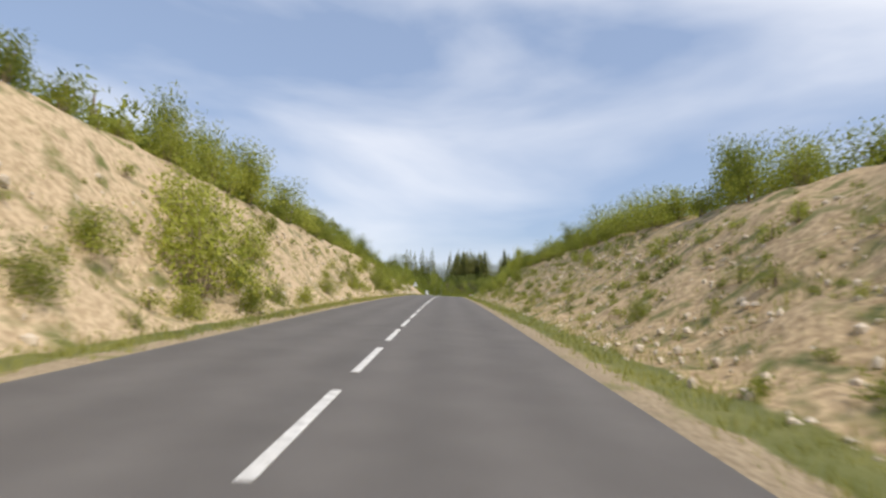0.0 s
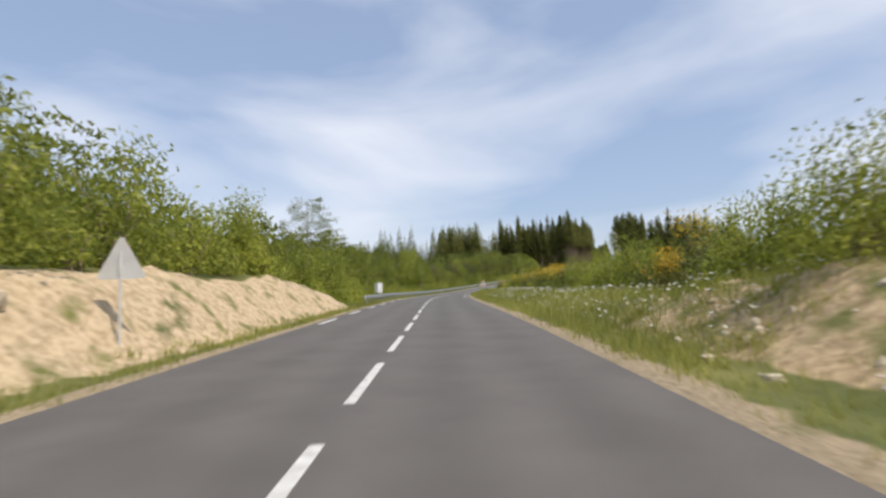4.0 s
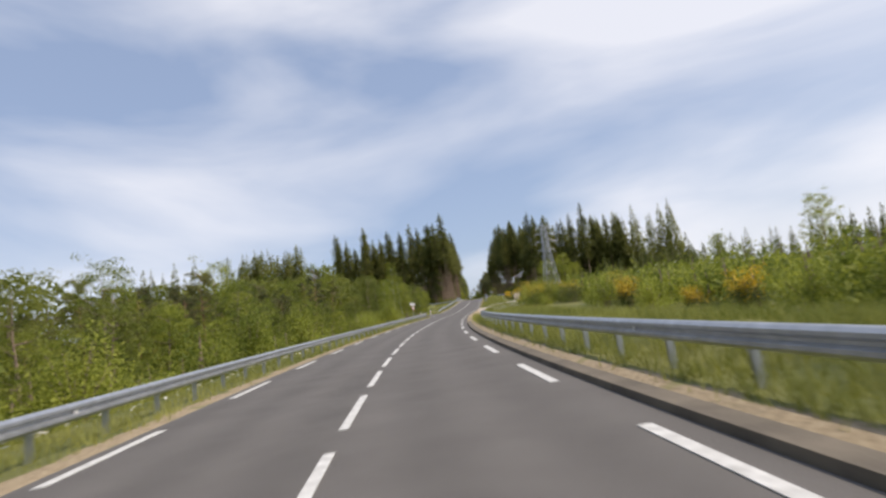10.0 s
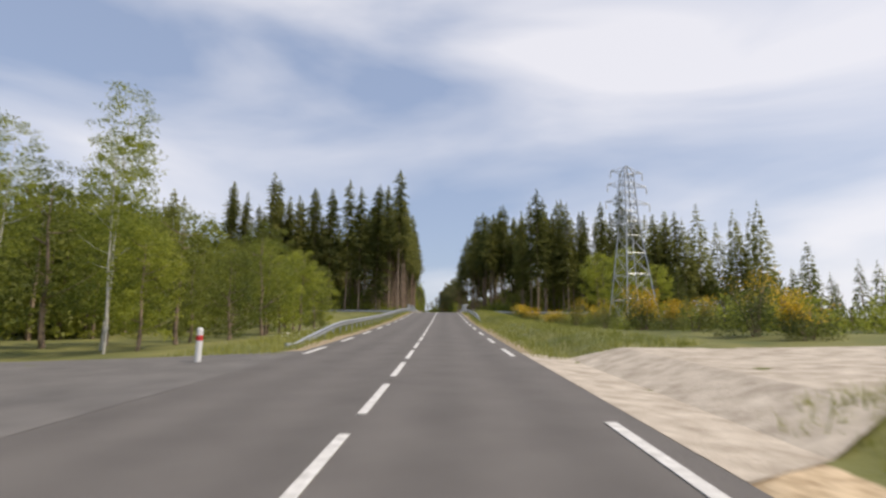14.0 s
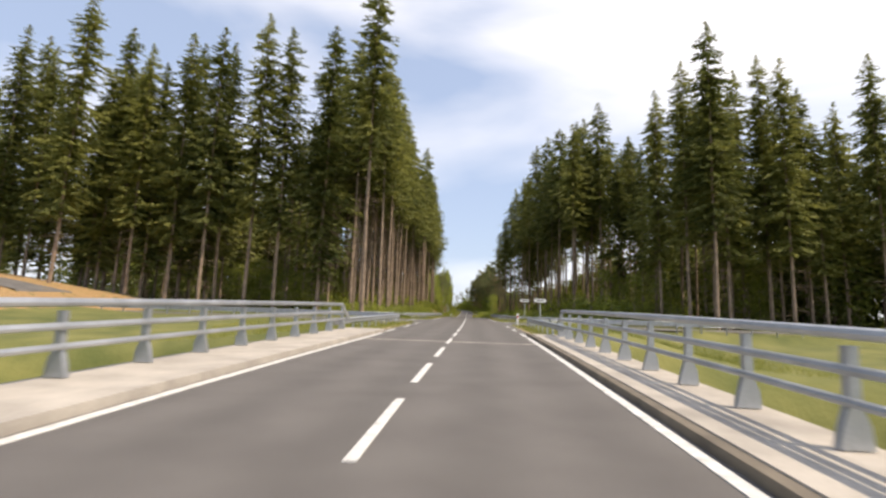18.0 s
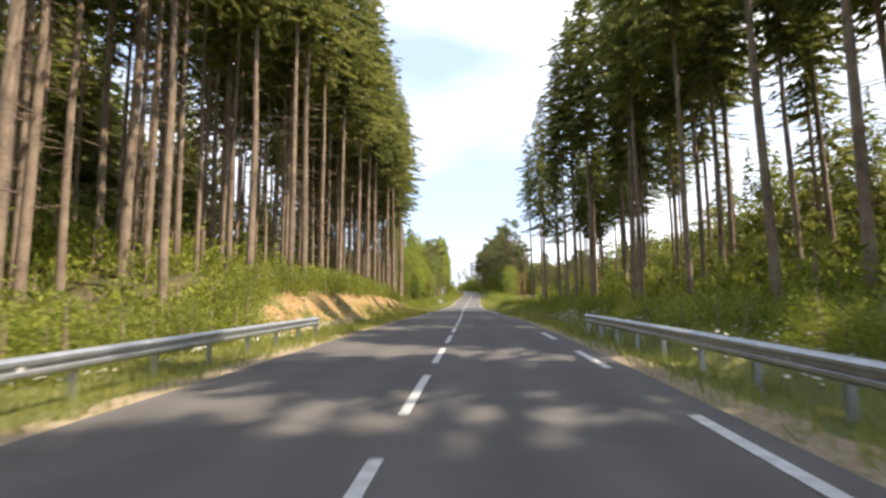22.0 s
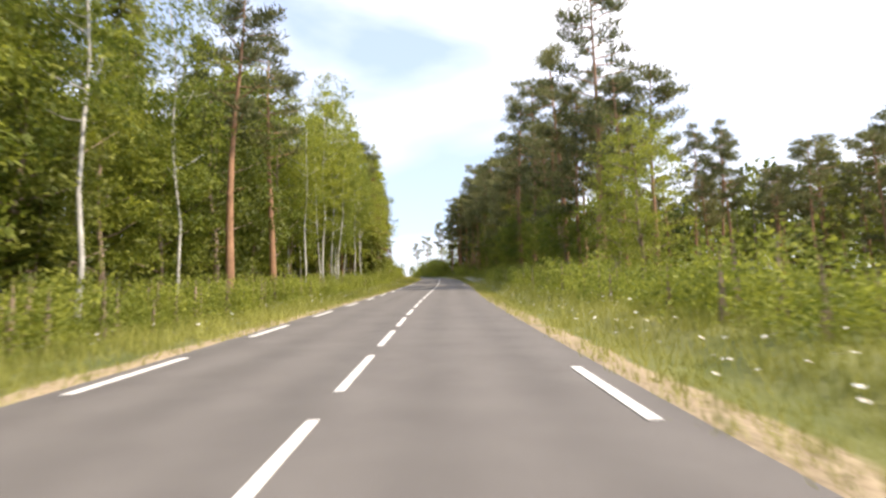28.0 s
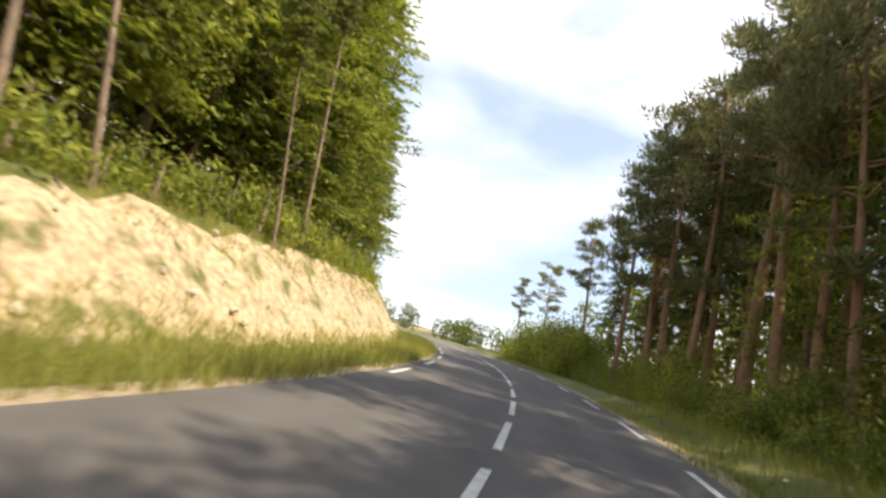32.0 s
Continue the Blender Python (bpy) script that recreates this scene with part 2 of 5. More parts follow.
def ground_material():
    """Grass that gives way to sand, stony scree, gravel, litter and red earth where the soil masks say so."""
    m = bpy.data.materials.new("ground")
    m.use_nodes = True
    n, l = m.node_tree.nodes, m.node_tree.links
    b = n["Principled BSDF"]
    b.inputs["Roughness"].default_value = 0.95
    co = n.new("ShaderNodeTexCoord")

    def tex(scale, detail=5.0):
        q = n.new("ShaderNodeTexNoise")
        q.inputs["Scale"].default_value, q.inputs["Detail"].default_value = scale, detail
        l.new(co.outputs["Object"], q.inputs["Vector"])
        return q.outputs["Fac"]

    def tones(fac, a, c, lo=0.3, hi=0.7):
        r = n.new("ShaderNodeValToRGB")
        r.color_ramp.elements[0].color, r.color_ramp.elements[1].color = (*a, 1), (*c, 1)
        r.color_ramp.elements[0].position, r.color_ramp.elements[1].position = lo, hi
        l.new(fac, r.inputs["Fac"])
        return r.outputs["Color"]

    ragged = tex(1.1, 6.0)
    fine = tex(14.0, 4.0)
    stony = tex(5.0, 6.0)
    colour = tones(tex(0.35), (0.075, 0.095, 0.02), (0.2, 0.19, 0.055))
    soils = (("litter", tones(fine, (0.05, 0.04, 0.02), (0.14, 0.11, 0.055))),
             ("earth", tones(stony, (0.26, 0.155, 0.06), (0.46, 0.29, 0.13))),
             ("scree", tones(stony, (0.27, 0.185, 0.095), (0.58, 0.43, 0.25), 0.3, 0.68)),
             ("sand", tones(stony, (0.34, 0.245, 0.14), (0.6, 0.465, 0.3), 0.28, 0.64)),
             ("gravel", tones(fine, (0.21, 0.155, 0.09), (0.43, 0.34, 0.22))))
    for name, tone in soils:
        at = n.new("ShaderNodeAttribute")
        at.attribute_name = name
        s1 = n.new("ShaderNodeMath")
        s1.operation = "ADD"
        l.new(at.outputs["Fac"], s1.inputs[0])
        l.new(ragged, s1.inputs[1])
        edge = n.new("ShaderNodeMapRange")
        edge.inputs["From Min"].default_value, edge.inputs["From Max"].default_value = 0.92, 1.08
        l.new(s1.outputs[0], edge.inputs["Value"])
        mx = n.new("ShaderNodeMix")
        mx.data_type = "RGBA"
        l.new(edge.outputs["Result"], mx.inputs["Factor"])
        l.new(colour, mx.inputs["A"])
        l.new(tone, mx.inputs["B"])
        colour = mx.outputs["Result"]
    l.new(colour, b.inputs["Base Color"])
    bp = n.new("ShaderNodeBump")
    bp.inputs["Strength"].default_value, bp.inputs["Distance"].default_value = 0.55, 0.08
    l.new(stony, bp.inputs["Height"])
    l.new(bp.outputs["Normal"], b.inputs["Normal"])
    return m


M_ground = ground_material()

# ---- the line of the road ----
STEP = 36.7227
LINE = [(-1.28, 0.16, -0.15), (3.77, 36.53, 1.41), (8.92, 72.89, 2.61), (14.76, 109.15, 3.41), (20.54, 145.41, 3.76), (28.21, 181.31, 3.86), (39.53, 216.23, 4.35), (54.40, 249.78, 5.51), (72.44, 281.76, 6.96), (92.59, 312.46, 8.66), (112.49, 343.32, 10.97), (132.46, 374.14, 13.75), (152.51, 404.90, 15.54), (172.03, 436.01, 16.88), (191.55, 467.11, 18.06), (210.57, 498.53, 18.72), (229.36, 530.07, 19.38), (248.85, 561.20, 20.36), (268.32, 592.34, 22.23), (288.32, 623.13, 24.52), (307.80, 654.26, 26.87)]
KNOT = np.array(LINE)
END = STEP * (len(LINE) - 1)


def spline(s):
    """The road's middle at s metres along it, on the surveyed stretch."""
    k = min(max(int(s // STEP), 0), len(KNOT) - 2)
    u = s / STEP - k
    p1, p2 = KNOT[k], KNOT[k + 1]
    p0 = KNOT[k - 1] if k else 2 * p1 - p2
    p3 = KNOT[k + 2] if k + 2 < len(KNOT) else 2 * p2 - p1
    return 0.5 * (2 * p1 + (p2 - p0) * u + (2 * p0 - 5 * p1 + 4 * p2 - p3) * u * u + (3 * p1 - p0 - 3 * p2 + p3) * u ** 3)


LO, HI = -120, 960
SS = np.arange(LO, HI + 1.0)


def centreline():
    out = np.zeros((len(SS), 3))
    first, last = spline(0), spline(END)
    t0 = (spline(6) - first) / 6
    t1 = (last - spline(END - 8)) / 8
    bearing, slope, pos = math.atan2(t1[0], t1[1]), t1[2], last.copy()
    after = {}
    s = END
    while s < HI + 2:
        after[s] = pos.copy()
        turn = 1 / 135.0 if s < END + 95 else (1 / 400.0 if s < END + 160 else 0)
        bearing -= turn
        slope += (0.06 - slope) * 0.012
        pos = pos + np.array((math.sin(bearing), math.cos(bearing), slope))
        s += 1
    keys = np.array(sorted(after))
    far = np.array([after[k] for k in keys])
    for i, s in enumerate(SS):
        if s < 0:
            out[i] = first + t0 * s
        elif s <= END:
            out[i] = spline(s)
        else:
            out[i] = [np.interp(s, keys, far[:, q]) for q in range(3)]
    return out


MID = centreline()
TAN = np.gradient(MID, axis=0)
TAN /= np.hypot(TAN[:, 0], TAN[:, 1])[:, None]


def at(s, d=0.0, up=0.0):
    """The place s metres along the road, d metres to the right of its middle, up metres above the road's level there."""
    s = min(max(s, LO), HI - 1)
    p = [np.interp(s, SS, MID[:, q]) for q in range(3)]
    tx, ty = np.interp(s, SS, TAN[:, 0]), np.interp(s, SS, TAN[:, 1])
    n = math.hypot(tx, ty)
    return Vector((p[0] + d * ty / n, p[1] - d * tx / n, p[2] + up))


def turn_at(s):
    """Degrees by which the road's way is turned from +y, and its slope."""
    tx, ty, tz = (float(np.interp(s, SS, TAN[:, q])) for q in range(3))
    return math.degrees(math.atan2(-tx, ty)), tz


LEFT_BANK = ((-120, 7), (13, 6.6), (41, 5.0), (72, 4.2), (82, 3.0), (98, 1.7), (106, 2.1), (126, 1.9), (131, 1.1), (135, 0), (510, 0), (517, 1.7), (545, 2.1), (560, 1.3), (572, 0.3), (585, 0),
             (706, 0), (715, 0.8), (728, 1.2), (740, 2.1), (756, 3.0), (790, 2.8), (815, 0.8), (960, 1))
RIGHT_BANK = ((-120, 5), (20, 5.2), (70, 5.2), (83, 3.9), (97, 2.4), (112, 0.7), (125, 0.5), (960, 0.3))
LEFT_FALL = ((-120, 0), (130, 0), (160, -2.6), (300, -2.6), (318, -0.6), (345, -0.4), (360, -1.2), (400, -2.0), (430, -0.8), (450, 0.2), (500, 1.0), (960, 1.0))
RIGHT_FALL = ((-120, 0), (190, 0.2), (210, -0.6), (255, -0.6), (275, 0.2), (345, 0.2), (370, -1.6), (440, -1.8), (460, -0.6), (520, -0.4), (960, -0.8))


def table(rows, s):
    return float(np.interp(s, [r[0] for r in rows], [r[1] for r in rows]))


def step01(x, a, b):
    u = min(max((x - a) / (b - a), 0.0), 1.0)
    return u * u * (3 - 2 * u)


def ground_up(s, d):
    """The ground's height above the road's level, without roughness."""
    a = abs(d)
    if a < 3.72:
        return -0.12
    verge = -0.03 - 0.1 * step01(a, 4.2, 5.6)
    if d < 0:
        bank, toe, grade, fall = table(LEFT_BANK, s), 5.0 if s < 300 else 6.2, 1.05, table(LEFT_FALL, s)
    else:
        bank, toe, grade, fall = table(RIGHT_BANK, s), 5.2, 1.75, table(RIGHT_FALL, s)
    z = verge
    if bank > 0.05:
        z += bank * step01(a, toe, toe + bank * grade + 0.8) + (min(a - toe, 40) * 0.06 if a > toe else 0) * min(bank / 3, 1)
    z += fall * step01(a, 6.5, 16)
    if d > 0 and 192 < s < 282:
        z += (0.06 + 0.17 * step01(s, 196, 274)) * step01(a, 3.8, 4.4) * (1 - step01(a, 6.0, 9.0)) * step01(s, 192, 200) * (1 - step01(s, 274, 282))
    if d < 0 and 418 < s < 480:
        z += 4.0 * step01(a, 26, 62) * step01(s, 420, 436) * (1 - step01(s, 462, 478))
    gap = step01(s, 404, 409) * (1 - step01(s, 425, 430))
    z -= 5.5 * gap * step01(a, 5.2, 7.5) * (1 - step01(a, 14, 24))
    side = step01(s, 447.5, 449.5) * (1 - step01(s, 459.5, 461))
    if side and a < 40:
        z = z * (1 - side) - 0.07 * side
    side = step01(s, 325, 326.5) * (1 - step01(s, 333, 334.5)) if d < 0 else 0
    if side and a < 40:
        z = z * (1 - side) - 0.07 * side
    return z

# ---- building helpers ----


def mesh_from(name, verts, faces, mat, smooth=False):
    me = bpy.data.meshes.new(name)
    me.from_pydata([tuple(v) for v in verts], [], [tuple(f) for f in faces])
    for m in mat if isinstance(mat, (list, tuple)) else (mat,):
        me.materials.append(m)
    if smooth:
        me.polygons.foreach_set("use_smooth", [True] * len(me.polygons))
    me.update()
    return me


def part(name, bm, mat, parent=None, label="", smooth=False):
    """Links a bmesh as one mesh object under a thing or a part."""
    me = bpy.data.meshes.new(name)
    bm.to_mesh(me)
    bm.free()
    me.materials.append(mat)
    if smooth:
        me.polygons.foreach_set("use_smooth", [True] * len(me.polygons))
    ob = new(name, me)
    ob.parent = parent
    return tagged(ob, label)


def share(name, me, parent=None, m=None, label=""):
    ob = new(name, me)
    ob.parent = parent
    if m is not None:
        ob.matrix_local = m
    return tagged(ob, label)


def box(bm, x0, x1, y0, y1, z0, z1, bevel=0.0):
    made = bmesh.ops.create_cube(bm, size=1.0)["verts"]
    for v in made:
        v.co = Vector((x0 + (v.co.x + 0.5) * (x1 - x0), y0 + (v.co.y + 0.5) * (y1 - y0), z0 + (v.co.z + 0.5) * (z1 - z0)))
    if bevel:
        edges = list({e for v in made for e in v.link_edges})
        bmesh.ops.bevel(bm, geom=edges, offset=bevel, segments=2, affect="EDGES")
    return bm


def rod(bm, a, b, r0, r1=None, sides=8, caps=True):
    a, b = Vector(a), Vector(b)
    r1 = r0 if r1 is None else r1
    way = (b - a).normalized()
    side = way.cross(Vector((0, 0, 1)) if abs(way.z) < 0.9 else Vector((1, 0, 0))).normalized()
    up = side.cross(way)
    rings = []
    for c, r in ((a, r0), (b, r1)):
        rings.append([bm.verts.new(c + (side * math.cos(q) + up * math.sin(q)) * r) for q in (2 * math.pi * i / sides for i in range(sides))])
    for i in range(sides):
        j = (i + 1) % sides
        bm.faces.new((rings[0][i], rings[0][j], rings[1][j], rings[1][i]))
    if caps:
        bm.faces.new(rings[0][::-1])
        bm.faces.new(rings[1])
    return bm


def place(s, d, up=0.0, turn=0.0, grounded=True):
    """A pose that stands on the ground at s, d, its y along the road."""
    p = at(s, d)
    z = p.z + (ground_up(s, d) if grounded else 0) + up
    return pose(p.x, p.y, z, 0, 0, turn_at(s)[0] + turn)


# ---- ground ----
OFFS = sorted({round(sg * v, 2) for sg in (-1, 1) for v in
               [0, 1.5, 3.65, 3.8, 4.3, 4.9, 5.4] + [5.8 + 0.5 * i for i in range(19)] + [16, 17.5, 19, 21, 23, 26, 30, 35, 42, 52, 65, 85, 120, 190, 320, 600, 1100, 2200]})


def build_ground():
    rows = [-1800, -900, -450, -250, -160] + list(range(LO + 2, 400, 1)) + list(range(400, 460, 1)) + list(range(460, 860, 1)) + [865, 880, 900, 930, 955, 1010, 1100, 1200, 1300, 1400, 1600, 2200, 3200]
    drift = Vector((math.cos(radians(27)), -math.sin(radians(27)), 0))
    verts, masks = [], {k: [] for k in ("sand", "scree", "gravel", "litter", "earth")}
    for s in rows:
        sc = min(max(s, LO + 2), HI - 5)
        deg, slope = turn_at(sc)
        ahead = (Vector((math.sin(radians(27)), math.cos(radians(27)), 0)) if s > sc else Vector((-math.sin(radians(deg)), math.cos(radians(deg)), 0))) * (s - sc)
        lb, rb = table(LEFT_BANK, sc), table(RIGHT_BANK, sc)
        for d in OFFS:
            near = max(-85, min(85, d))
            p = at(sc, near) + drift * (d - near) + ahead
            a = abs(d)
            up = ground_up(sc, d)
            bank = lb if d < 0 else rb
            rough = 0.0
            if 4.6 < a < 60 and not 404 < sc < 430:
                on = min(bank, 2.5) / 2.5
                rough = noise.fractal(p * 0.55, 1.0, 2.0, 4) * (0.06 + 0.3 * on * step01(a, 5.0, 6.5))
                if d < 0 and (sc > 500 or 98 < sc < 136):
                    rough += 0.5 * on * step01(a, 6.4, 7.4) * abs(noise.noise(Vector((sc * 0.45, a * 0.5, 3.0)))) - 0.12 * on
            if a > 60:
                rough += noise.noise(p * 0.012) * 5 * step01(a, 60, 300) + step01(a, 90, 900) * (6 if d < 0 else 4)
            verts.append((p.x, p.y, p.z + up + rough + 26 * step01(s, 980, 1500)))
            toe, wide = (5.0 if sc < 300 else 6.2, bank * 1.05 + 0.8) if d < 0 else (5.2, bank * 1.75 + 0.8)
            face = bank > 0.4 and toe + 0.25 < a < toe + wide
            lay_by = d > 0 and 290 < sc < 327 and 3.6 < a < min(5.3, 3.8 + (sc - 290) * 0.3)
            masks["sand"].append((0.6 if sc < 300 else 0.59) if face and d < 0 and not 500 < sc < 600 else (0.75 if lay_by else 0.0))
            masks["scree"].append(0.58 if face and d > 0 and sc < 112 else 0.0)
            shoulder = 3.6 < a < 4.4
            masks["gravel"].append(0.66 if shoulder and not lay_by else 0.0)
            wood = (sc > 463 and a > 11.5) or (d < 0 and 140 < sc < 330 and a > 17)
            masks["litter"].append(0.6 if wood and a < 75 else 0.0)
            masks["earth"].append(0.64 if d < 0 and 430 < sc < 464 and 30 < a < 62 else (0.58 if face and d < 0 and 500 < sc < 600 else 0.0))
    w = len(OFFS)
    faces = [(i * w + j, i * w + j + 1, (i + 1) * w + j + 1, (i + 1) * w + j) for i in range(len(rows) - 1) for j in range(w - 1)]
    me = mesh_from("ground", verts, faces, M_ground, True)
    for key, values in masks.items():
        me.attributes.new(key, "FLOAT", "POINT").data.foreach_set("value", values)
    return tagged(new("ground", me), "grassy verges and banks of sand and scree beside a road", "ground", kind="structure")


build_ground()


def strip(name, s0, s1, d0, d1, up, mat, step=2.0, thick=0.0):
    """A band of even width along the road."""
    n = max(int((s1 - s0) / step), 1)
    verts, faces = [], []
    for i in range(n + 1):
        s = s0 + (s1 - s0) * i / n
        for d, z in ((d0, up - thick), (d0, up), (d1, up), (d1, up - thick)) if thick else ((d0, up), (d1, up)):
            verts.append(at(s, d, z))
    k = 4 if thick else 2
    for i in range(n):
        for j in range(k - 1):
            faces.append((i * k + j, i * k + j + 1, (i + 1) * k + j + 1, (i + 1) * k + j))
    if thick:
        faces += [(3, 2, 1, 0), (n * k, n * k + 1, n * k + 2, n * k + 3)]
    return mesh_from(name, verts, faces, mat)


_road = strip("road", LO + 3, HI - 6, -3.74, 3.74, 0.0, M_asphalt, 1.5, 0.2)
_road.attributes.new("across", "FLOAT", "POINT").data.foreach_set("value", [(-3.74, -3.74, 3.74, 3.74)[i % 4] for i in range(len(_road.vertices))])
tagged(new("road", _road), "two-lane country road of worn grey asphalt", "road", kind="structure")


def side_road(name, s, side, width, reach, flare, bend, mat, label, d0=3.72, up=0.004):
    """A lane that leaves the road at s towards one side, flared at its mouth."""
    verts, faces = [], []
    n = 24
    for i in range(n + 1):
        u = i / n
        d = side * (d0 + reach * u)
        half = width / 2 + flare * (1 - u) ** (4 if flare > 6 else 6)
        mid = s + bend * u * u * reach
        for q in (-1, -0.5, 0, 0.5, 1):
            sq = mid + q * half
            g = ground_up(s, d)
            verts.append(at(sq, d, ground_up(sq, d) + 0.035 if name == "track" else max(g, -0.1) * min(1, u * 6) + up + 0.02 * min(1, u * 6)))
    for i in range(n):
        for j in range(4):
            a = i * 5 + j
            faces.append((a, a + 1, a + 6, a + 5))
    return tagged(new(name, mesh_from(name, verts, faces, mat)), label, "side road", kind="structure")


side_road("road_branch_1", 329.5, -1, 5.0, 40, 6.0, 0.0, M_side, "asphalt side road that joins by the give-way sign")
side_road("road_branch_2", 454.0, -1, 7.0, 45, 6.5, 0.0, M_side, "asphalt side road between two steel guardrails")
side_road("road_branch_3", 455.0, 1, 8.0, 45, 7.0, 0.0, M_side, "asphalt side road between two steel guardrails")
side_road("track", 331.0, 1, 4.6, 34, 4.5, 0.004, M_gravel, "pale gravel track that leaves the road past a boulder", d0=3.74)

# ---- road markings ----
DASH_KEYS = [12.34, 36.47, 60.54, 70.63, 120.15, 130.17, 153.52, 179.79, 201.8, 222.74, 247.95, 264.99, 289.71, 310.21, 373.02, 384.44, 395.6, 418.44, 437.6, 461.41, 480.65, 503.92, 527.04, 549.39, 574.72, 596.49, 669.39, 694.72, 707.33, 720.26, 746.24]

LEFT_KEYS = [154.2, 194.0, 200.5, 264.3, 305.6, 311.8, 367.8, 374.5, 391.3, 403.0, 430.0, 436.3, 546.0, 589.2, 595.4, 677.2, 683.4]
RIGHT_KEYS = [195.9, 221.7, 253.8, 310.8, 374.8, 391.5, 435.6, 441.7, 503.1, 548.5, 592.4]


def dash_mesh(name, length, width):
    bm = bmesh.new()
    box(bm, -width / 2, width / 2, 0, length, -0.004, 0.006)
    me = bpy.data.meshes.new(name)
    bm.to_mesh(me)
    bm.free()
    me.materials.append(M_paint)
    return me


def lay(name, me, parent, s, d, length):
    deg, slope = turn_at(s + length / 2)
    p = at(s, d, 0.008)
    return share(name, me, parent, pose(p.x, p.y, p.z, math.degrees(math.atan(slope)), 0, deg))


def markings():
    centre = tagged(new("centre_line"), "broken white centre line painted on the asphalt", "road marking", kind="structure")
    me = dash_mesh("dash", 3.0, 0.13)
    ends = [DASH_KEYS[0] - 4.33 * 8] + list(DASH_KEYS)
    starts = []
    for a, b in zip(ends, ends[1:]):
        n = round((b - a) / 4.33)
        starts += [a + (b - a) * i / n for i in range(n)]
    starts += [DASH_KEYS[-1] + 4.33 * i for i in range(20)]
    for s in starts:
        lay("dash", me, centre, s, 0.0, 3.0)
    edge = dash_mesh("edge_dash", 3.0, 0.16)
    long = dash_mesh("edge_stripe", 4.0, 0.16)
    for name, d, keys in (("edge_line_left", -3.4, LEFT_KEYS), ("edge_line_right", 3.3, RIGHT_KEYS)):
        line = tagged(new(name), "broken white line along the edge of the asphalt", "road marking", kind="structure")
        ends = [keys[0] - 6.5 * 12] + keys + [keys[-1] + 6.5 * round((END + 60 - keys[-1]) / 6.5)]
        for a, b in zip(ends, ends[1:]):
            n = max(round((b - a) / 6.5), 1)
            for s in (a + (b - a) * i / n for i in range(n)):
                if 402 < s < 428 or s < 114 or (d > 0 and s < 150):
                    continue
                if 448 < s < 457 or (d < 0 and 324 < s < 332) or (d > 0 and 326 < s < 335) or 510 < s < 540 or (d < 0 and (485 < s < 544 or 552 < s < 575 or 706 < s < 742)) or (d > 0 and 640 < s < 738 and not 694 < s < 702):
                    continue
                lay("edge_dash", edge, line, s, -3.15 if d < 0 and 296 < s < 322 else d, 3.0)
        for s in np.arange(404.5, 428, 4.0):
            lay("edge_stripe", long, line, float(s), math.copysign(3.3, d), 4.0)
    give = tagged(new("give_way_line"), "worn white bars across the mouths of the side roads", "road marking", kind="structure")
    bar = dash_mesh("bar", 0.5, 0.4)
    thin = dash_mesh("thin_bar", 1.2, 0.12)
    for i in range(5):
        lay("bar", bar, give, 461.6 - 0.95 * i, 4.0 + 0.12 * i, 0.5)
    for i in range(5):
        lay("thin_bar", thin, give, 451.0 + 1.5 * i, -5.0, 1.2)
        lay("thin_bar", thin, give, 450.4 + 1.5 * i, 6.2, 1.2)


markings()

# ---- guardrails ----


def beam_mesh(length=4.0):
    """A W-section steel beam along +y, its face towards -x."""
    prof = [(0.0, -0.155), (-0.03, -0.14), (-0.075, -0.1), (-0.075, -0.055), (-0.02, -0.02), (-0.02, 0.02), (-0.075, 0.055), (-0.075, 0.1), (-0.03, 0.14), (0.0, 0.155)]
    back = [(x + 0.012, z) for x, z in prof]
    ring = prof + back[::-1]
    n = len(ring)
    verts = [(x, y, z) for y in (0, length + 0.06) for x, z in ring]
    faces = [(i, (i + 1) % n, n + (i + 1) % n, n + i) for i in range(n)]
    faces += [tuple(range(n))[::-1], tuple(range(n, 2 * n))]
    return mesh_from("beam", verts, faces, M_steel)


def post_mesh():
    bm = bmesh.new()
    box(bm, 0.0, 0.1, -0.03, -0.022, -0.6, 0.72)
    box(bm, 0.0, 0.1, 0.022, 0.03, -0.6, 0.72)
    box(bm, 0.046, 0.054, -0.022, 0.022, -0.6, 0.72)
    box(bm, -0.008, 0.0, -0.05, 0.05, 0.42, 0.7)
    me = bpy.data.meshes.new("post")
    bm.to_mesh(me)
    bm.free()
    me.materials.append(M_steel)
    return me


def end_mesh():
    """The rounded, turned-back end of a rail."""
    verts, faces = [], []
    n = 8
    for i in range(n + 1):
        q = math.pi * 0.95 * i / n
        x, y = 0.16 - 0.16 * math.cos(q), 0.26 * math.sin(q)
        for z in (-0.155, -0.05, 0.05, 0.155):
            k = 0.03 if abs(z) < 0.1 else 0.0
            verts.append((x - k * math.cos(q), y + k * math.sin(q), z))
    for i in range(n):
        for j in range(3):
            faces.append((i * 4 + j, i * 4 + j + 1, i * 4 + j + 5, i * 4 + j + 4))
    return mesh_from("end_piece", verts, faces, M_steel)


BEAM, POST, TAIL = beam_mesh(), post_mesh(), end_mesh()
_bm = bmesh.new()
box(_bm, -0.022, 0.0, -0.045, 0.045, -0.06, 0.06, 0.008)
REFLECT = bpy.data.meshes.new("reflector")
_bm.to_mesh(REFLECT)
_bm.free()
REFLECT.materials.append(M_white)


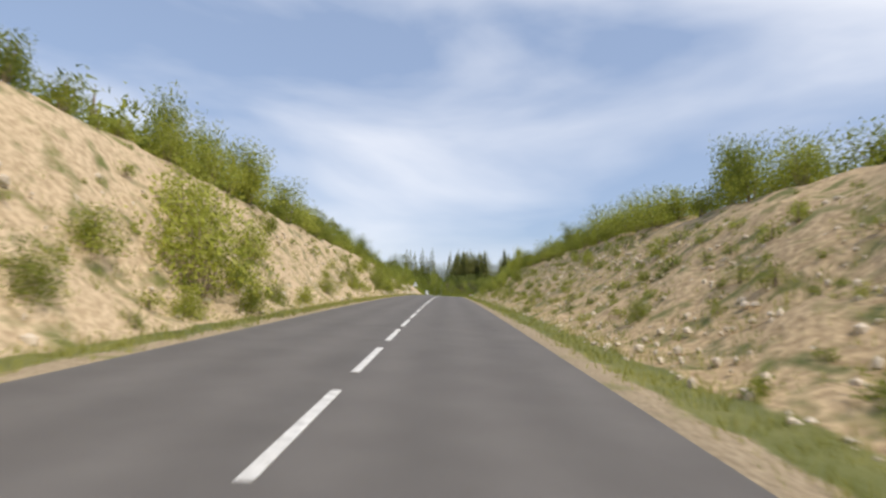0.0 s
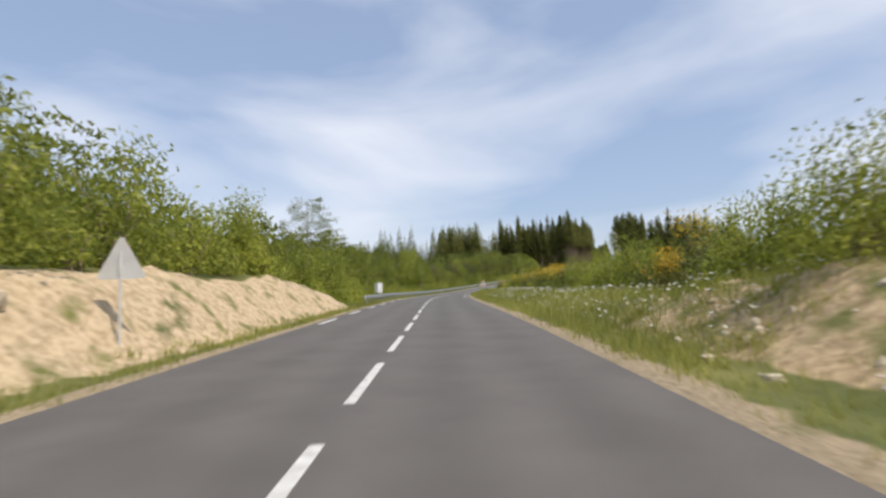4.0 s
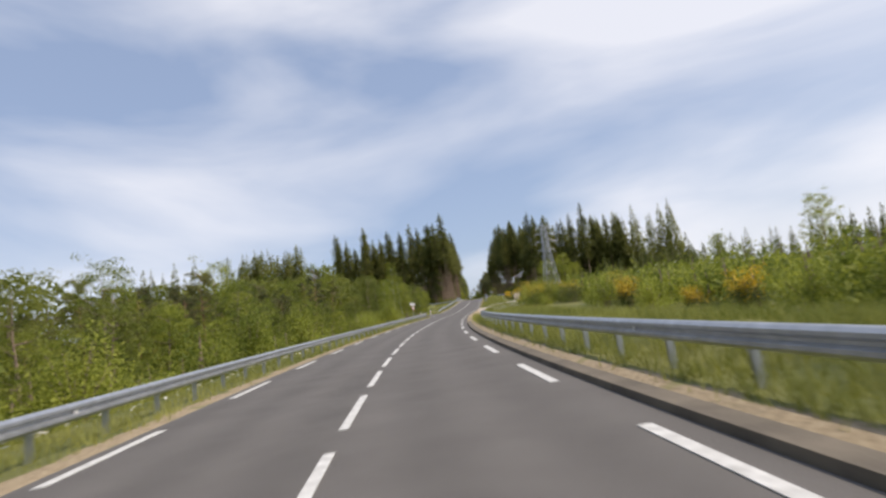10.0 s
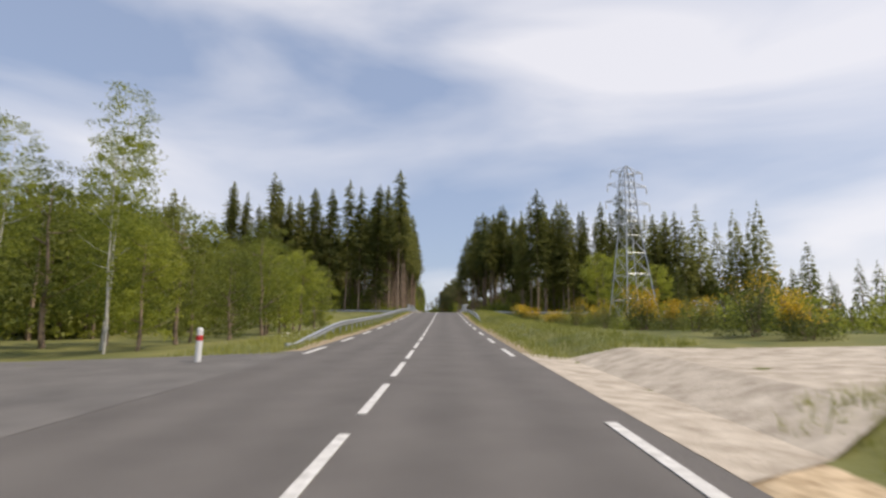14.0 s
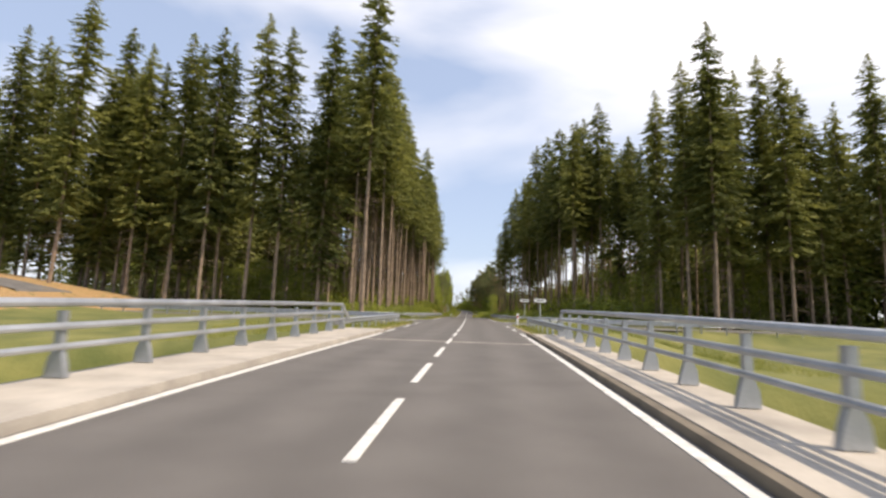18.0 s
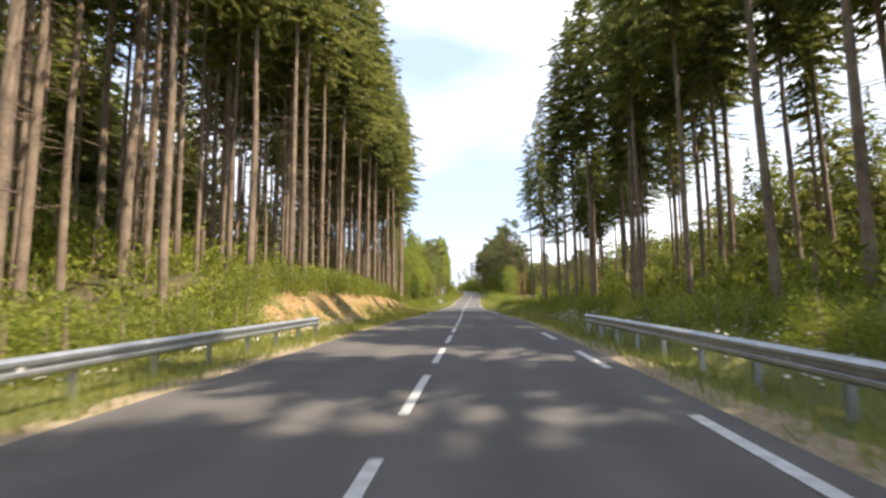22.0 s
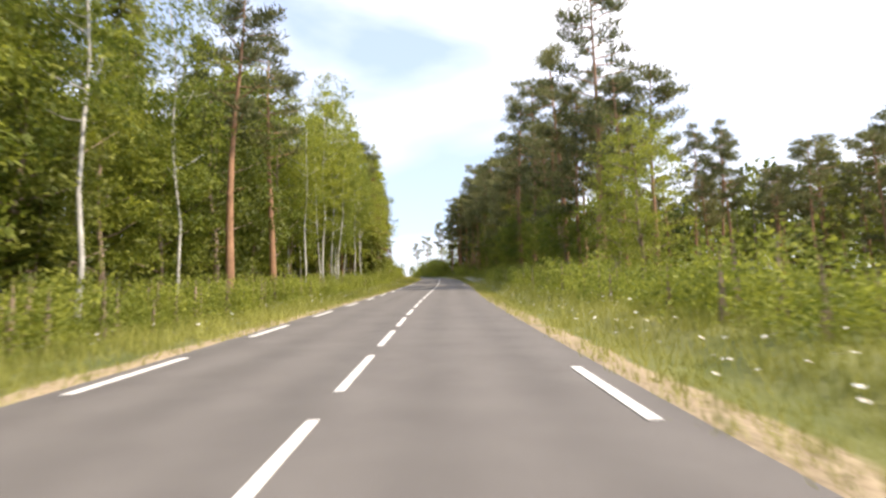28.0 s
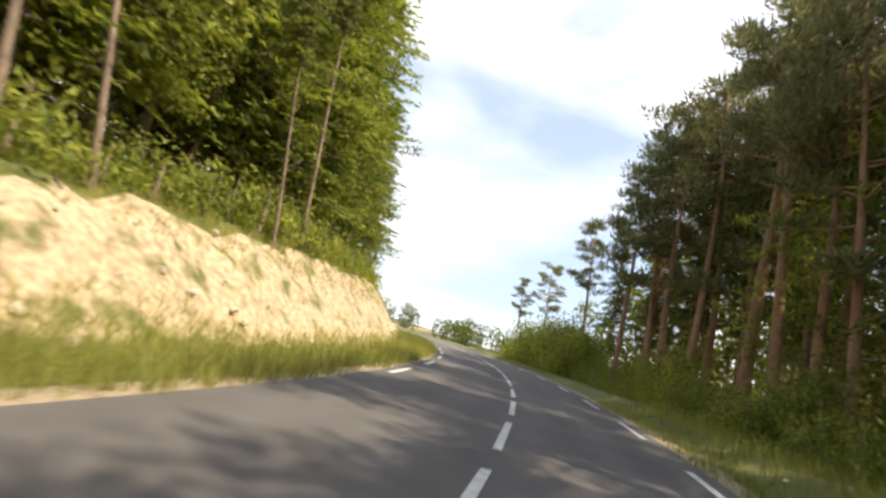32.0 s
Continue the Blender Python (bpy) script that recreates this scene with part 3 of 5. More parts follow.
def rail_along(points, label, face, start_end=True, far_end=True):
    """A guardrail over a row of points on the ground; face: -1 if it faces to its left, 1 to its right."""
    rail = tagged(new("guardrail"), label, "guardrail", "guardrails along the road")
    height = 0.6
    flip = pose(0, 0, 0) if face < 0 else Matrix.Diagonal((-1, 1, 1, 1))
    for i, p in enumerate(points):
        q = points[i + 1] if i + 1 < len(points) else 2 * p - points[i - 1]
        way = q - p
        deg = math.degrees(math.atan2(-way.x, way.y))
        tilt = math.degrees(math.atan2(way.z, math.hypot(way.x, way.y)))
        base = pose(p.x, p.y, p.z, 0, 0, deg)
        ob = share("post", POST, rail, base @ flip)
        if i + 1 < len(points):
            m = pose(p.x, p.y, p.z + height, tilt, 0, deg) @ flip @ Matrix.Diagonal((1, way.length / 4.0, 1, 1))
            beam = share("beam", BEAM, rail, m)
            if i % 6 == 3:
                share("reflector", REFLECT, rail, pose(p.x, p.y, p.z + height, tilt, 0, deg) @ flip @ pose(-0.03, way.length * 0.5, 0))
        if (i == 0 and start_end) or (i == len(points) - 1 and far_end):
            back = pose(0, 0, 0, 0, 0, 180) @ Matrix.Diagonal((-1, 1, 1, 1)) if i == 0 else pose(0, 0, 0)
            share("end_piece", TAIL, rail, pose(p.x, p.y, p.z + height, 0, 0, deg) @ flip @ back)
    return rail


def rail_run(s0, s1, d, label, lift=0.0, rise=0.0, ramp=0, **more):
    """ramp: how many posts at its start the beam takes to rise out of the ground."""
    n = max(round((s1 - s0) / 2.0), 1)
    pts = []
    for i in range(n + 1):
        s = s0 + (s1 - s0) * i / n
        p = at(s, d)
        pts.append(Vector((p.x, p.y, p.z + max(ground_up(s, d), -0.2) + lift + rise * i / n - (0.62 * (1 - i / ramp) ** 1.3 if i < ramp else 0))))
    return rail_along(pts, label, 1 if d < 0 else -1, **more)


def rail_bend(s_from, d_from, s_to, d_to, reach, label, face):
    """A rail that turns from the road into a side road."""
    pts = []
    for i in range(7):
        u = i / 6 * math.pi / 2
        s = s_from + (s_to - s_from) * math.sin(u)
        d = d_from + (d_to - d_from) * (1 - math.cos(u))
        pts.append(at(s, d, -0.12))
    for i in range(int(reach / 2)):
        pts.append(at(s_to, d_to + math.copysign(2.0 * (i + 1), d_to - d_from), -0.12))
    return rail_along(pts, label, face)


GR = "galvanised steel guardrail on low posts along the verge"
rail_run(139, 323, -5.0, GR)
rail_run(198, 272, 4.85, GR, -0.02, 0.04, ramp=3)
rail_run(341, 409, -5.0, GR, ramp=5, far_end=False)
rail_run(373, 407, 4.9, GR, -0.1, ramp=4, far_end=False)
rail_run(427, 447, -5.2, GR, start_end=False, far_end=False)
rail_run(427, 443, 4.7, GR, start_end=False, far_end=False)
rail_bend(443.0, 4.7, 449.0, 9.5, 28, "steel guardrail bending away into the side road", -1)
rail_bend(447.0, -5.2, 449.5, -8.0, 24, "steel guardrail bending away into the side road", 1)
rail_bend(468.0, -5.2, 460.5, -11.0, 32, "steel guardrail bending away into the side road", -1)
rail_bend(470.0, 5.0, 462.0, 11.5, 32, "steel guardrail bending away into the side road", 1)
rail_run(468, 513, -5.2, GR, start_end=False)
rail_run(470, 513, 5.0, GR, start_end=False)
tagged(new("kerb_low", strip("kerb_low", 203, 276, 3.76, 4.08, 0.1, M_kerb, 2, 0.3)), "low dark tarred kerb along the bend", "kerb", kind="structure")

# ---- bridge ----
tagged(new("bridge_walk_left", strip("bridge_walk_left", 405, 430, -5.35, -3.46, 0.14, M_concrete, 2, 1.0)), "pale concrete walkway along the bridge deck", "walkway", kind="structure")
tagged(new("bridge_walk_right", strip("bridge_walk_right", 405, 430, 3.62, 5.05, 0.14, M_concrete, 2, 1.0)), "pale concrete walkway along the bridge deck", "walkway", kind="structure")
tagged(new("bridge_kerb", strip("bridge_kerb", 404, 431, 3.46, 3.618, 0.12, M_kerb, 2, 0.4)), "dark kerb edging the bridge walkway", "kerb", kind="structure")
tagged(new("bridge_joint", strip("bridge_joint", 424.2, 424.5, -3.3, 3.3, 0.004, M_concrete, 0.3)), "pale joint across the bridge deck", "joint", kind="structure")


def bridge_rail(d, s0, s1, label):
    rail = tagged(new("bridge_railing"), label, "railing", "railings of the bridge")
    inward = -1 if d > 0 else 1
    step = 2.0
    n = int((s1 - s0) / step)
    bm = bmesh.new()
    prof = [(-0.2, 0.0), (0.12, 0.0), (0.1, 0.22), (0.03, 0.4), (0.03, 0.98), (-0.07, 0.98), (-0.08, 0.45), (-0.17, 0.15)]
    vs = [[bm.verts.new((x * -inward, y, z)) for x, z in prof] for y in (-0.06, 0.06)]
    k = len(prof)
    for i in range(k):
        bm.faces.new((vs[0][i], vs[0][(i + 1) % k], vs[1][(i + 1) % k], vs[1][i]))
    bm.faces.new(vs[0][::-1])
    bm.faces.new(vs[1])
    bmesh.ops.recalc_face_normals(bm, faces=bm.faces)
    first = part("post", bm, M_steel, rail)
    first.matrix_local = place(s0, d, 0.15, grounded=False)
    for i in range(1, n + 1):
        share("post", first.data, rail, place(s0 + step * i, d, 0.15, grounded=False))
    for z, off, r in ((0.45, -0.1, 0.05), (0.75, -0.09, 0.055), (1.1, -0.02, 0.065)):
        for i in range(n):
            part("rail", rod(bmesh.new(), at(s0 + step * i, d + off * -inward, z + 0.15), at(s0 + step * (i + 1) + 0.02, d + off * -inward, z + 0.15), r, sides=8), M_steel, rail)
        if z > 1:
            for s, way in ((s0, -1), (s0 + step * n, 1)):
                part("end_rail", rod(bmesh.new(), at(s, d, z + 0.15), at(s + way * 1.3, d, 0.62), r, sides=8), M_steel, rail)
    return rail


bridge_rail(4.75, 408, 428, "grey steel bridge railing with tapered posts and three rails")
bridge_rail(-5.1, 410, 428, "grey steel bridge railing with tapered posts and three rails")

# ---- signs and roadside furniture ----


def sign_post(parent, height, r=0.03):
    bm = bmesh.new()
    rod(bm, (0, 0, -0.3), (0, 0, height), r, sides=10)
    return part("post", bm, M_grey, parent)


def plate(shape, thick, y=0.0, grow=1.0):
    bm = bmesh.new()
    pts = [(x * grow, z * grow) for x, z in shape]
    fr = [bm.verts.new((x, y, z)) for x, z in pts]
    bk = [bm.verts.new((x, y + thick, z)) for x, z in pts]
    bm.faces.new(fr)
    bm.faces.new(bk[::-1])
    for i in range(len(pts)):
        j = (i + 1) % len(pts)
        bm.faces.new((fr[j], fr[i], bk[i], bk[j]))
    bmesh.ops.recalc_face_normals(bm, faces=bm.faces)
    return bm


def rounded_triangle(r, corner=0.06, down=False):
    pts = []
    for k in range(3):
        q = math.pi / 2 + k * 2 * math.pi / 3
        cx, cz = (r - 2 * corner) * math.cos(q), (r - 2 * corner) * math.sin(q)
        for i in range(-3, 4):
            w = q + i * math.pi / 9
            pts.append((cx + corner * math.cos(w), cz + corner * math.sin(w)))
    return [(x, -z) for x, z in pts] if down else pts


def triangle_sign(m, r, height, label, front=True, symbol=True, down=False):
    """A triangular warning sign; its face looks to -y."""
    sign = tagged(new("warning_sign"), label, "road sign")
    sign.matrix_world = m if front else m @ pose(0, 0, 0, 0, 0, 180)
    sign_post(sign, height + r * 0.4)
    shift = Matrix.Translation((0, -0.04, height))
    back = part("back_plate", plate(rounded_triangle(r, 0.07, down), 0.012), M_grey, sign, "bare grey metal back")
    back.matrix_local = shift
    rim = part("rim", plate(rounded_triangle(r, 0.07, down), 0.004, -0.006), M_red, sign, "red border")
    rim.matrix_local = shift
    face = part("face", plate(rounded_triangle(r * 0.76, 0.04, down), 0.004, -0.012), M_white, sign, "white field")
    face.matrix_local = shift
    if symbol:
        arrow = [(-0.035, -0.21), (0.035, -0.21), (0.045, -0.05), (0.12, -0.05), (0.12, -0.01), (0.045, -0.01), (0.05, 0.1), (0.1, 0.1), (0.0, 0.26), (-0.1, 0.1), (-0.05, 0.1), (-0.045, -0.01), (-0.12, -0.01), (-0.12, -0.05), (-0.045, -0.05)]
        ar = part("symbol", plate(arrow, 0.004, -0.018, r / 0.68), M_black, sign, "black priority arrow")
        ar.matrix_local = shift
    return sign


triangle_sign(place(175.6, 6.0), 0.66, 1.42, "red-bordered triangular priority sign on a grey post in grass")
triangle_sign(place(107.4, -5.9, -0.1), 0.66, 1.75, "triangular road sign seen from its bare grey back", front=False, symbol=False)
triangle_sign(place(595.4, -4.5), 0.62, 1.35, "triangular road sign seen from its bare grey back among grass", front=False, symbol=False)


def give_way():
    sign = tagged(new("give_way_sign"), "give-way triangle and direction board on a post", "road sign")
    sign.matrix_world = place(323.8, -7.3, turn=62)
    sign_post(sign, 2.9, 0.035)
    for name, r, y, mat in (("back_plate", 0.5, 0.0, M_grey), ("rim", 0.5, -0.006, M_red), ("face", 0.36, -0.012, M_white)):
        p = part(name, plate(rounded_triangle(r, 0.05, True), 0.005, y), mat, sign)
        p.matrix_local = Matrix.Translation((0, -0.05, 2.0))
    bm = bmesh.new()
    box(bm, -0.7, 0.7, -0.06, -0.03, 2.45, 2.85, 0.01)
    part("board", bm, M_grey, sign, "grey back of a direction board")
    bm = bmesh.new()
    box(bm, -0.75, 0.5, 0.035, 0.06, 2.5, 2.9, 0.01)
    part("board", bm, M_white, sign, "white direction board")


give_way()


def arrow_sign(s, d, label, side):
    sign = tagged(new("direction_sign"), label, "road sign", "direction signs at the crossroads")
    sign.matrix_world = place(s, d)
    sign_post(sign, 2.35)
    shape = [(-0.55, -0.17), (0.4, -0.17), (0.6, 0.0), (0.4, 0.17), (-0.55, 0.17)]
    shape = [(x * side, z) for x, z in shape]
    for name, y, mat, grow in (("back_plate", 0.0, M_grey, 1.0), ("border", -0.005, M_black, 1.0), ("face", -0.01, M_white, 0.94)):
        p = part(name, plate(shape, 0.004, y, grow), mat, sign)
        p.matrix_local = Matrix.Translation((0, -0.04, 2.2))
    bm = bmesh.new()
    box(bm, -0.36, 0.3, -0.058, -0.053, 2.17, 2.23)
    part("lettering", bm, M_black, sign, "dark bar of unreadable lettering")


arrow_sign(450.6, 6.6, "white arrow-shaped direction sign on a slim post", 1)
arrow_sign(467.0, 7.0, "white arrow-shaped direction sign on a slim post", 1)


def bollard(s, d):
    b = tagged(new("marker_post"), "white plastic marker post with a red band at a junction", "marker post", "marker posts at the junctions")
    b.matrix_world = place(s, d)
    bm = bmesh.new()
    rod(bm, (0, 0, -0.1), (0, 0, 0.98), 0.085, 0.08, 14)
    rod(bm, (0, 0, 0.98), (0, 0, 1.03), 0.08, 0.05, 14)
    part("body", bm, M_white, b)
    bm = bmesh.new()
    rod(bm, (0, 0, 0.68), (0, 0, 0.82), 0.088, 0.087, 14)
    part("band", bm, M_red, b, "red reflective band")


bollard(334.0, -5.6)
bollard(449.0, 4.5)
bollard(322.5, -5.9)


def cabinet():
    c = tagged(new("roadside_cabinet"), "white metal cabinet standing behind the guardrail", "cabinet")
    c.matrix_world = place(156.3, -6.6, 0.0, 58)
    bm = bmesh.new()
    box(bm, -0.42, 0.42, -0.25, 0.25, 0.9, 2.0, 0.02)
    part("body", bm, M_white, c)
    bm = bmesh.new()
    box(bm, -0.45, 0.45, -0.28, 0.28, 2.0, 2.05, 0.012)
    part("roof", bm, M_white, c)
    bm = bmesh.new()
    box(bm, -0.38, 0.38, -0.262, -0.252, 0.96, 1.94, 0.004)
    part("door", bm, M_white, c)
    for x in (-0.34, 0.34):
        bm = bmesh.new()
        rod(bm, (x, 0, -0.9), (x, 0, 0.9), 0.05, sides=8)
        part("leg", bm, M_steel, c)


cabinet()


def pylon():
    py = tagged(new("pylon"), "tall grey steel lattice power pylon among bushes", "pylon")
    py.matrix_world = place(383, 24.0, -0.2, 12)
    H, tops = 20.5, ((0, 2.2), (7.0, 1.45), (13.2, 0.85), (19.4, 0.62), (20.5, 0.1))
    wide = lambda z: table(tops, z)
    corners = ((1, 1), (-1, 1), (-1, -1), (1, -1))
    for sx, sy in corners:
        bm = bmesh.new()
        for (za, wa), (zb, wb) in zip(tops, tops[1:]):
            rod(bm, (sx * wa, sy * wa, za), (sx * wb, sy * wb, zb), 0.08, 0.07, 6)
        part("leg", bm, M_steel, py)
    zs = [0, 3.6, 6.6, 9.2, 11.4, 13.2, 14.5, 15.7, 16.9, 18.1, 19.3]
    for a, b in zip(zs, zs[1:]):
        for k in range(4):
            (ax, ay), (bx, by) = corners[k], corners[(k + 1) % 4]
            wa, wb = wide(a), wide(b)
            bm = bmesh.new()
            rod(bm, (ax * wa, ay * wa, a), (bx * wb, by * wb, b), 0.034, sides=5)
            rod(bm, (bx * wa, by * wa, a), (ax * wb, ay * wb, b), 0.034, sides=5)
            rod(bm, (ax * wb, ay * wb, b), (bx * wb, by * wb, b), 0.045, sides=5)
            part("brace", bm, M_steel, py)
    for z, reach in ((13.2, 2.4), (15.6, 3.0), (17.8, 2.7), (19.6, 2.2)):
        for sg in (-1, 1):
            bm = bmesh.new()
            w = wide(z)
            rod(bm, (sg * w, w, z), (sg * reach, 0, z + 0.1), 0.06, 0.04, sides=5)
            rod(bm, (sg * w, -w, z), (sg * reach, 0, z + 0.1), 0.06, 0.04, sides=5)
            rod(bm, (sg * wide(z + 0.8), 0, z + 0.8), (sg * reach, 0, z + 0.1), 0.045, sides=5)
            arm = part("cross_arm", bm, M_steel, py)
            bm = bmesh.new()
            for i in range(7):
                rod(bm, (sg * reach, 0, z - 0.12 * i), (sg * reach, 0, z - 0.12 * i - 0.1), 0.03, 0.09, 8)
            part("insulator", bm, M_grey, arm, "stack of grey insulator discs")


pylon()


def boulder():
    """A split block with flat, broken faces, leaning a little."""
    bm = bmesh.new()
    for x, y, z in ((-0.62, -0.4, 0.0), (0.6, -0.46, 0.0), (0.66, 0.4, 0.0), (-0.5, 0.46, 0.0), (-0.72, -0.36, 1.12), (-0.28, -0.4, 1.28), (0.16, -0.42, 1.36), (0.4, -0.44, 1.05), (0.68, -0.4, 0.62),
                    (-0.6, 0.36, 1.08), (-0.1, 0.42, 1.3), (0.36, 0.4, 1.12), (0.7, 0.3, 0.55), (-0.66, -0.48, 0.6), (0.1, -0.56, 0.75)):
        bm.verts.new((x, y, z))
    hull = bmesh.ops.convex_hull(bm, input=bm.verts)
    bmesh.ops.delete(bm, geom=list({v for v in hull["geom_interior"] if isinstance(v, bmesh.types.BMVert)}), context="VERTS")
    bmesh.ops.subdivide_edges(bm, edges=list(bm.edges), cuts=2, use_grid_fill=True)
    for v in bm.verts:
        v.co += Vector((noise.noise(v.co * 2.6), noise.noise(v.co * 2.6 + Vector((7, 0, 0))), noise.noise(v.co * 2.6 + Vector((0, 9, 0))))) * 0.09
    ob = part("boulder", bm, M_rock)
    ob.matrix_world = place(322.4, 10.9, 0.2) @ pose(0, 0, 0, -6, 6, 8)
    tagged(ob, "pale split boulder standing among broom beside the gravel track", "boulder")


boulder()

# ---- plants ----
rng = np.random.default_rng(7)


def frames_for(n, r):
    """n random pairs of unit vectors at right angles."""
    a = r.normal(size=(n, 3))
    a /= np.linalg.norm(a, axis=1)[:, None]
    b = np.cross(a, r.normal(size=(n, 3)))
    b /= np.linalg.norm(b, axis=1)[:, None]
    return a, b


def leaves(centres, size, r, flat=0.0, along=None, slim=0.55):
    """Pointed leaf clumps: four corners round each centre."""
    n = len(centres)
    a, b = frames_for(n, r)
    if along is not None:
        a = along + 0.35 * a
        a /= np.linalg.norm(a, axis=1)[:, None]
        b = np.cross(a, r.normal(size=(n, 3)) + np.array((0, 0, 2.0 * flat)))
        b /= np.linalg.norm(b, axis=1)[:, None]
    k = (size * r.uniform(0.6, 1.35, n))[:, None]
    v = np.stack([centres - a * k + b * k * slim, centres - a * k - b * k * slim, centres + a * k], 1)
    return v.reshape(-1, 3)


def leaf_mesh(name, verts, mat):
    me = bpy.data.meshes.new(name)
    n = len(verts) // 3
    me.vertices.add(len(verts))
    me.vertices.foreach_set("co", np.ascontiguousarray(verts, dtype=np.float32).ravel())
    me.loops.add(3 * n)
    me.loops.foreach_set("vertex_index", np.arange(3 * n, dtype=np.int32))
    me.polygons.add(n)
    me.polygons.foreach_set("loop_start", np.arange(0, 3 * n, 3, dtype=np.int32))
    me.materials.append(mat)
    me.update(calc_edges=True)
    me.validate()
    return me


def limb(bm, pts, r0, r1, sides=7):
    """A tapered, bent stem through points."""
    rings = []
    n = len(pts)
    for i, p in enumerate(pts):
        way = (Vector(pts[min(i + 1, n - 1)]) - Vector(pts[max(i - 1, 0)])).normalized()
        side = way.cross(Vector((0.3, 1, 0.1))).normalized()
        up = side.cross(way)
        rad = r0 + (r1 - r0) * i / (n - 1)
        rings.append([bm.verts.new(Vector(p) + (side * math.cos(2 * math.pi * q / sides) + up * math.sin(2 * math.pi * q / sides)) * rad) for q in range(sides)])
    for i in range(n - 1):
        for q in range(sides):
            w = (q + 1) % sides
            bm.faces.new((rings[i][q], rings[i][w], rings[i + 1][w], rings[i + 1][q]))
    bm.faces.new(rings[-1])
    return bm


def thing_from(name, trunk_bm, bark, crown_verts, leaf, label, category, group, crown="crown"):
    t = new(name)
    tagged(t, label, category, group)
    part("trunk", trunk_bm, bark, t, smooth=True)
    share(crown, leaf_mesh(crown, crown_verts, leaf), t)
    t.location = (0, 0, -200)
    return t


def spruce(h, bare, width, seed, dense=1.0, dead=34, cap=0.34):
    """A tall conifer: bare lower trunk with dead boughs, then whorls of boughs in a ragged cone with a thin spire."""
    r = np.random.default_rng(seed)
    bm = bmesh.new()
    lean = r.normal(0, 0.006, 2)
    stem = [(lean[0] * z + 0.05 * math.sin(z * 0.4 + seed), lean[1] * z, z) for z in np.linspace(-0.5, h, 11)]
    limb(bm, stem, 0.0068 * h, 0.015, 8)
    for i in range(int(dead * dense)):
        z = r.uniform(min(bare * 0.2, 0.1), bare * 1.12) * h
        q = r.uniform(0, 6.28)
        ln = r.uniform(0.5, 2.4)
        tip = Vector((lean[0] * z + ln * math.cos(q), lean[1] * z + ln * math.sin(q), z - r.uniform(0.0, 0.35) * ln))
        rod(bm, (lean[0] * z, lean[1] * z, z), tip, 0.022, 0.006, 4, False)
    cs, al, sz = [], [], []
    z = bare * h
    ragged = r.uniform(0, 6.28)
    while z < h - 0.15:
        u = (z - bare * h) / (h - bare * h)
        reach = width * (1 - u) ** 0.66 * (0.5 + 0.5 * min(1, u * 5)) * (1 + 0.16 * math.sin(z * 1.3 + ragged) + 0.1 * r.normal()) + 0.1
        for b in range(max(4, int((8.0 - 2.5 * u) * dense + r.integers(0, 2)))):
            q = r.uniform(0, 6.28)
            ln = reach * r.uniform(0.5, 1.12)
            n = max(2, int(ln / (0.7 * cap)))
            droop = 0.3 + 0.12 * r.normal()
            for j in range(n):
                w = (j + 0.6) / n
                x = ln * w
                zz = z + 0.12 * ln - droop * ln * w ** 1.4 + 0.2 * ln * max(0, w - 0.65) + r.normal(0, 0.05)
                for way in (-1, 1):
                    bend = q + way * r.uniform(0.25, 0.9) * (1.1 - 0.5 * w)
                    off = min(0.3, 0.3 * ln) * (1 - 0.4 * w)
                    cs.append((x * math.cos(q) + off * math.cos(bend), x * math.sin(q) + off * math.sin(bend), zz - 0.05))
                    al.append((math.cos(bend), math.sin(bend), -0.3 - 0.35 * r.random() + 0.5 * u))
                    sz.append(min(cap, 0.15 + 0.12 * ln) * (1.1 - 0.3 * w))
        z += (0.56 - 0.28 * u) * r.uniform(0.7, 1.3)
    cs, al = np.array(cs), np.array(al)
    cs[:, :2] += lean * cs[:, 2:3]
    al /= np.linalg.norm(al, axis=1)[:, None]
    return bm, leaves(cs, np.array(sz), r, 0.8, al, 0.36)


def cone_crown(h, bare, width, seed, n, size):
    """The crown alone of a conifer that stays far off: tiers of boughs in a ragged cone."""
    r = np.random.default_rng(seed)
    u = 1 - r.uniform(0, 1, n) ** 0.62
    u = np.clip((np.round(u * 22) + r.normal(0, 0.22, n)) / 22, 0, 0.995)
    q = r.uniform(0, 6.28, n)
    lobe = 1 + 0.2 * np.sin(3 * q + 9 * u) + 0.12 * np.sin(5 * q - 14 * u)
    rad = width * ((1 - u) ** 0.7 * (0.55 + 0.45 * np.minimum(1, u * 6)) * lobe) * r.uniform(0.25, 1.0, n) ** 0.6
    z = h * (bare + (1 - bare) * u) - 0.22 * rad + r.normal(0, 0.12, n)
    along = np.stack([np.cos(q), np.sin(q), np.full(n, -0.25)], 1)
    return leaves(np.stack([rad * np.cos(q), rad * np.sin(q), z], 1), size * (0.5 + 0.5 * (1 - u)), r, 0.8, along / np.linalg.norm(along, axis=1)[:, None], 0.45)


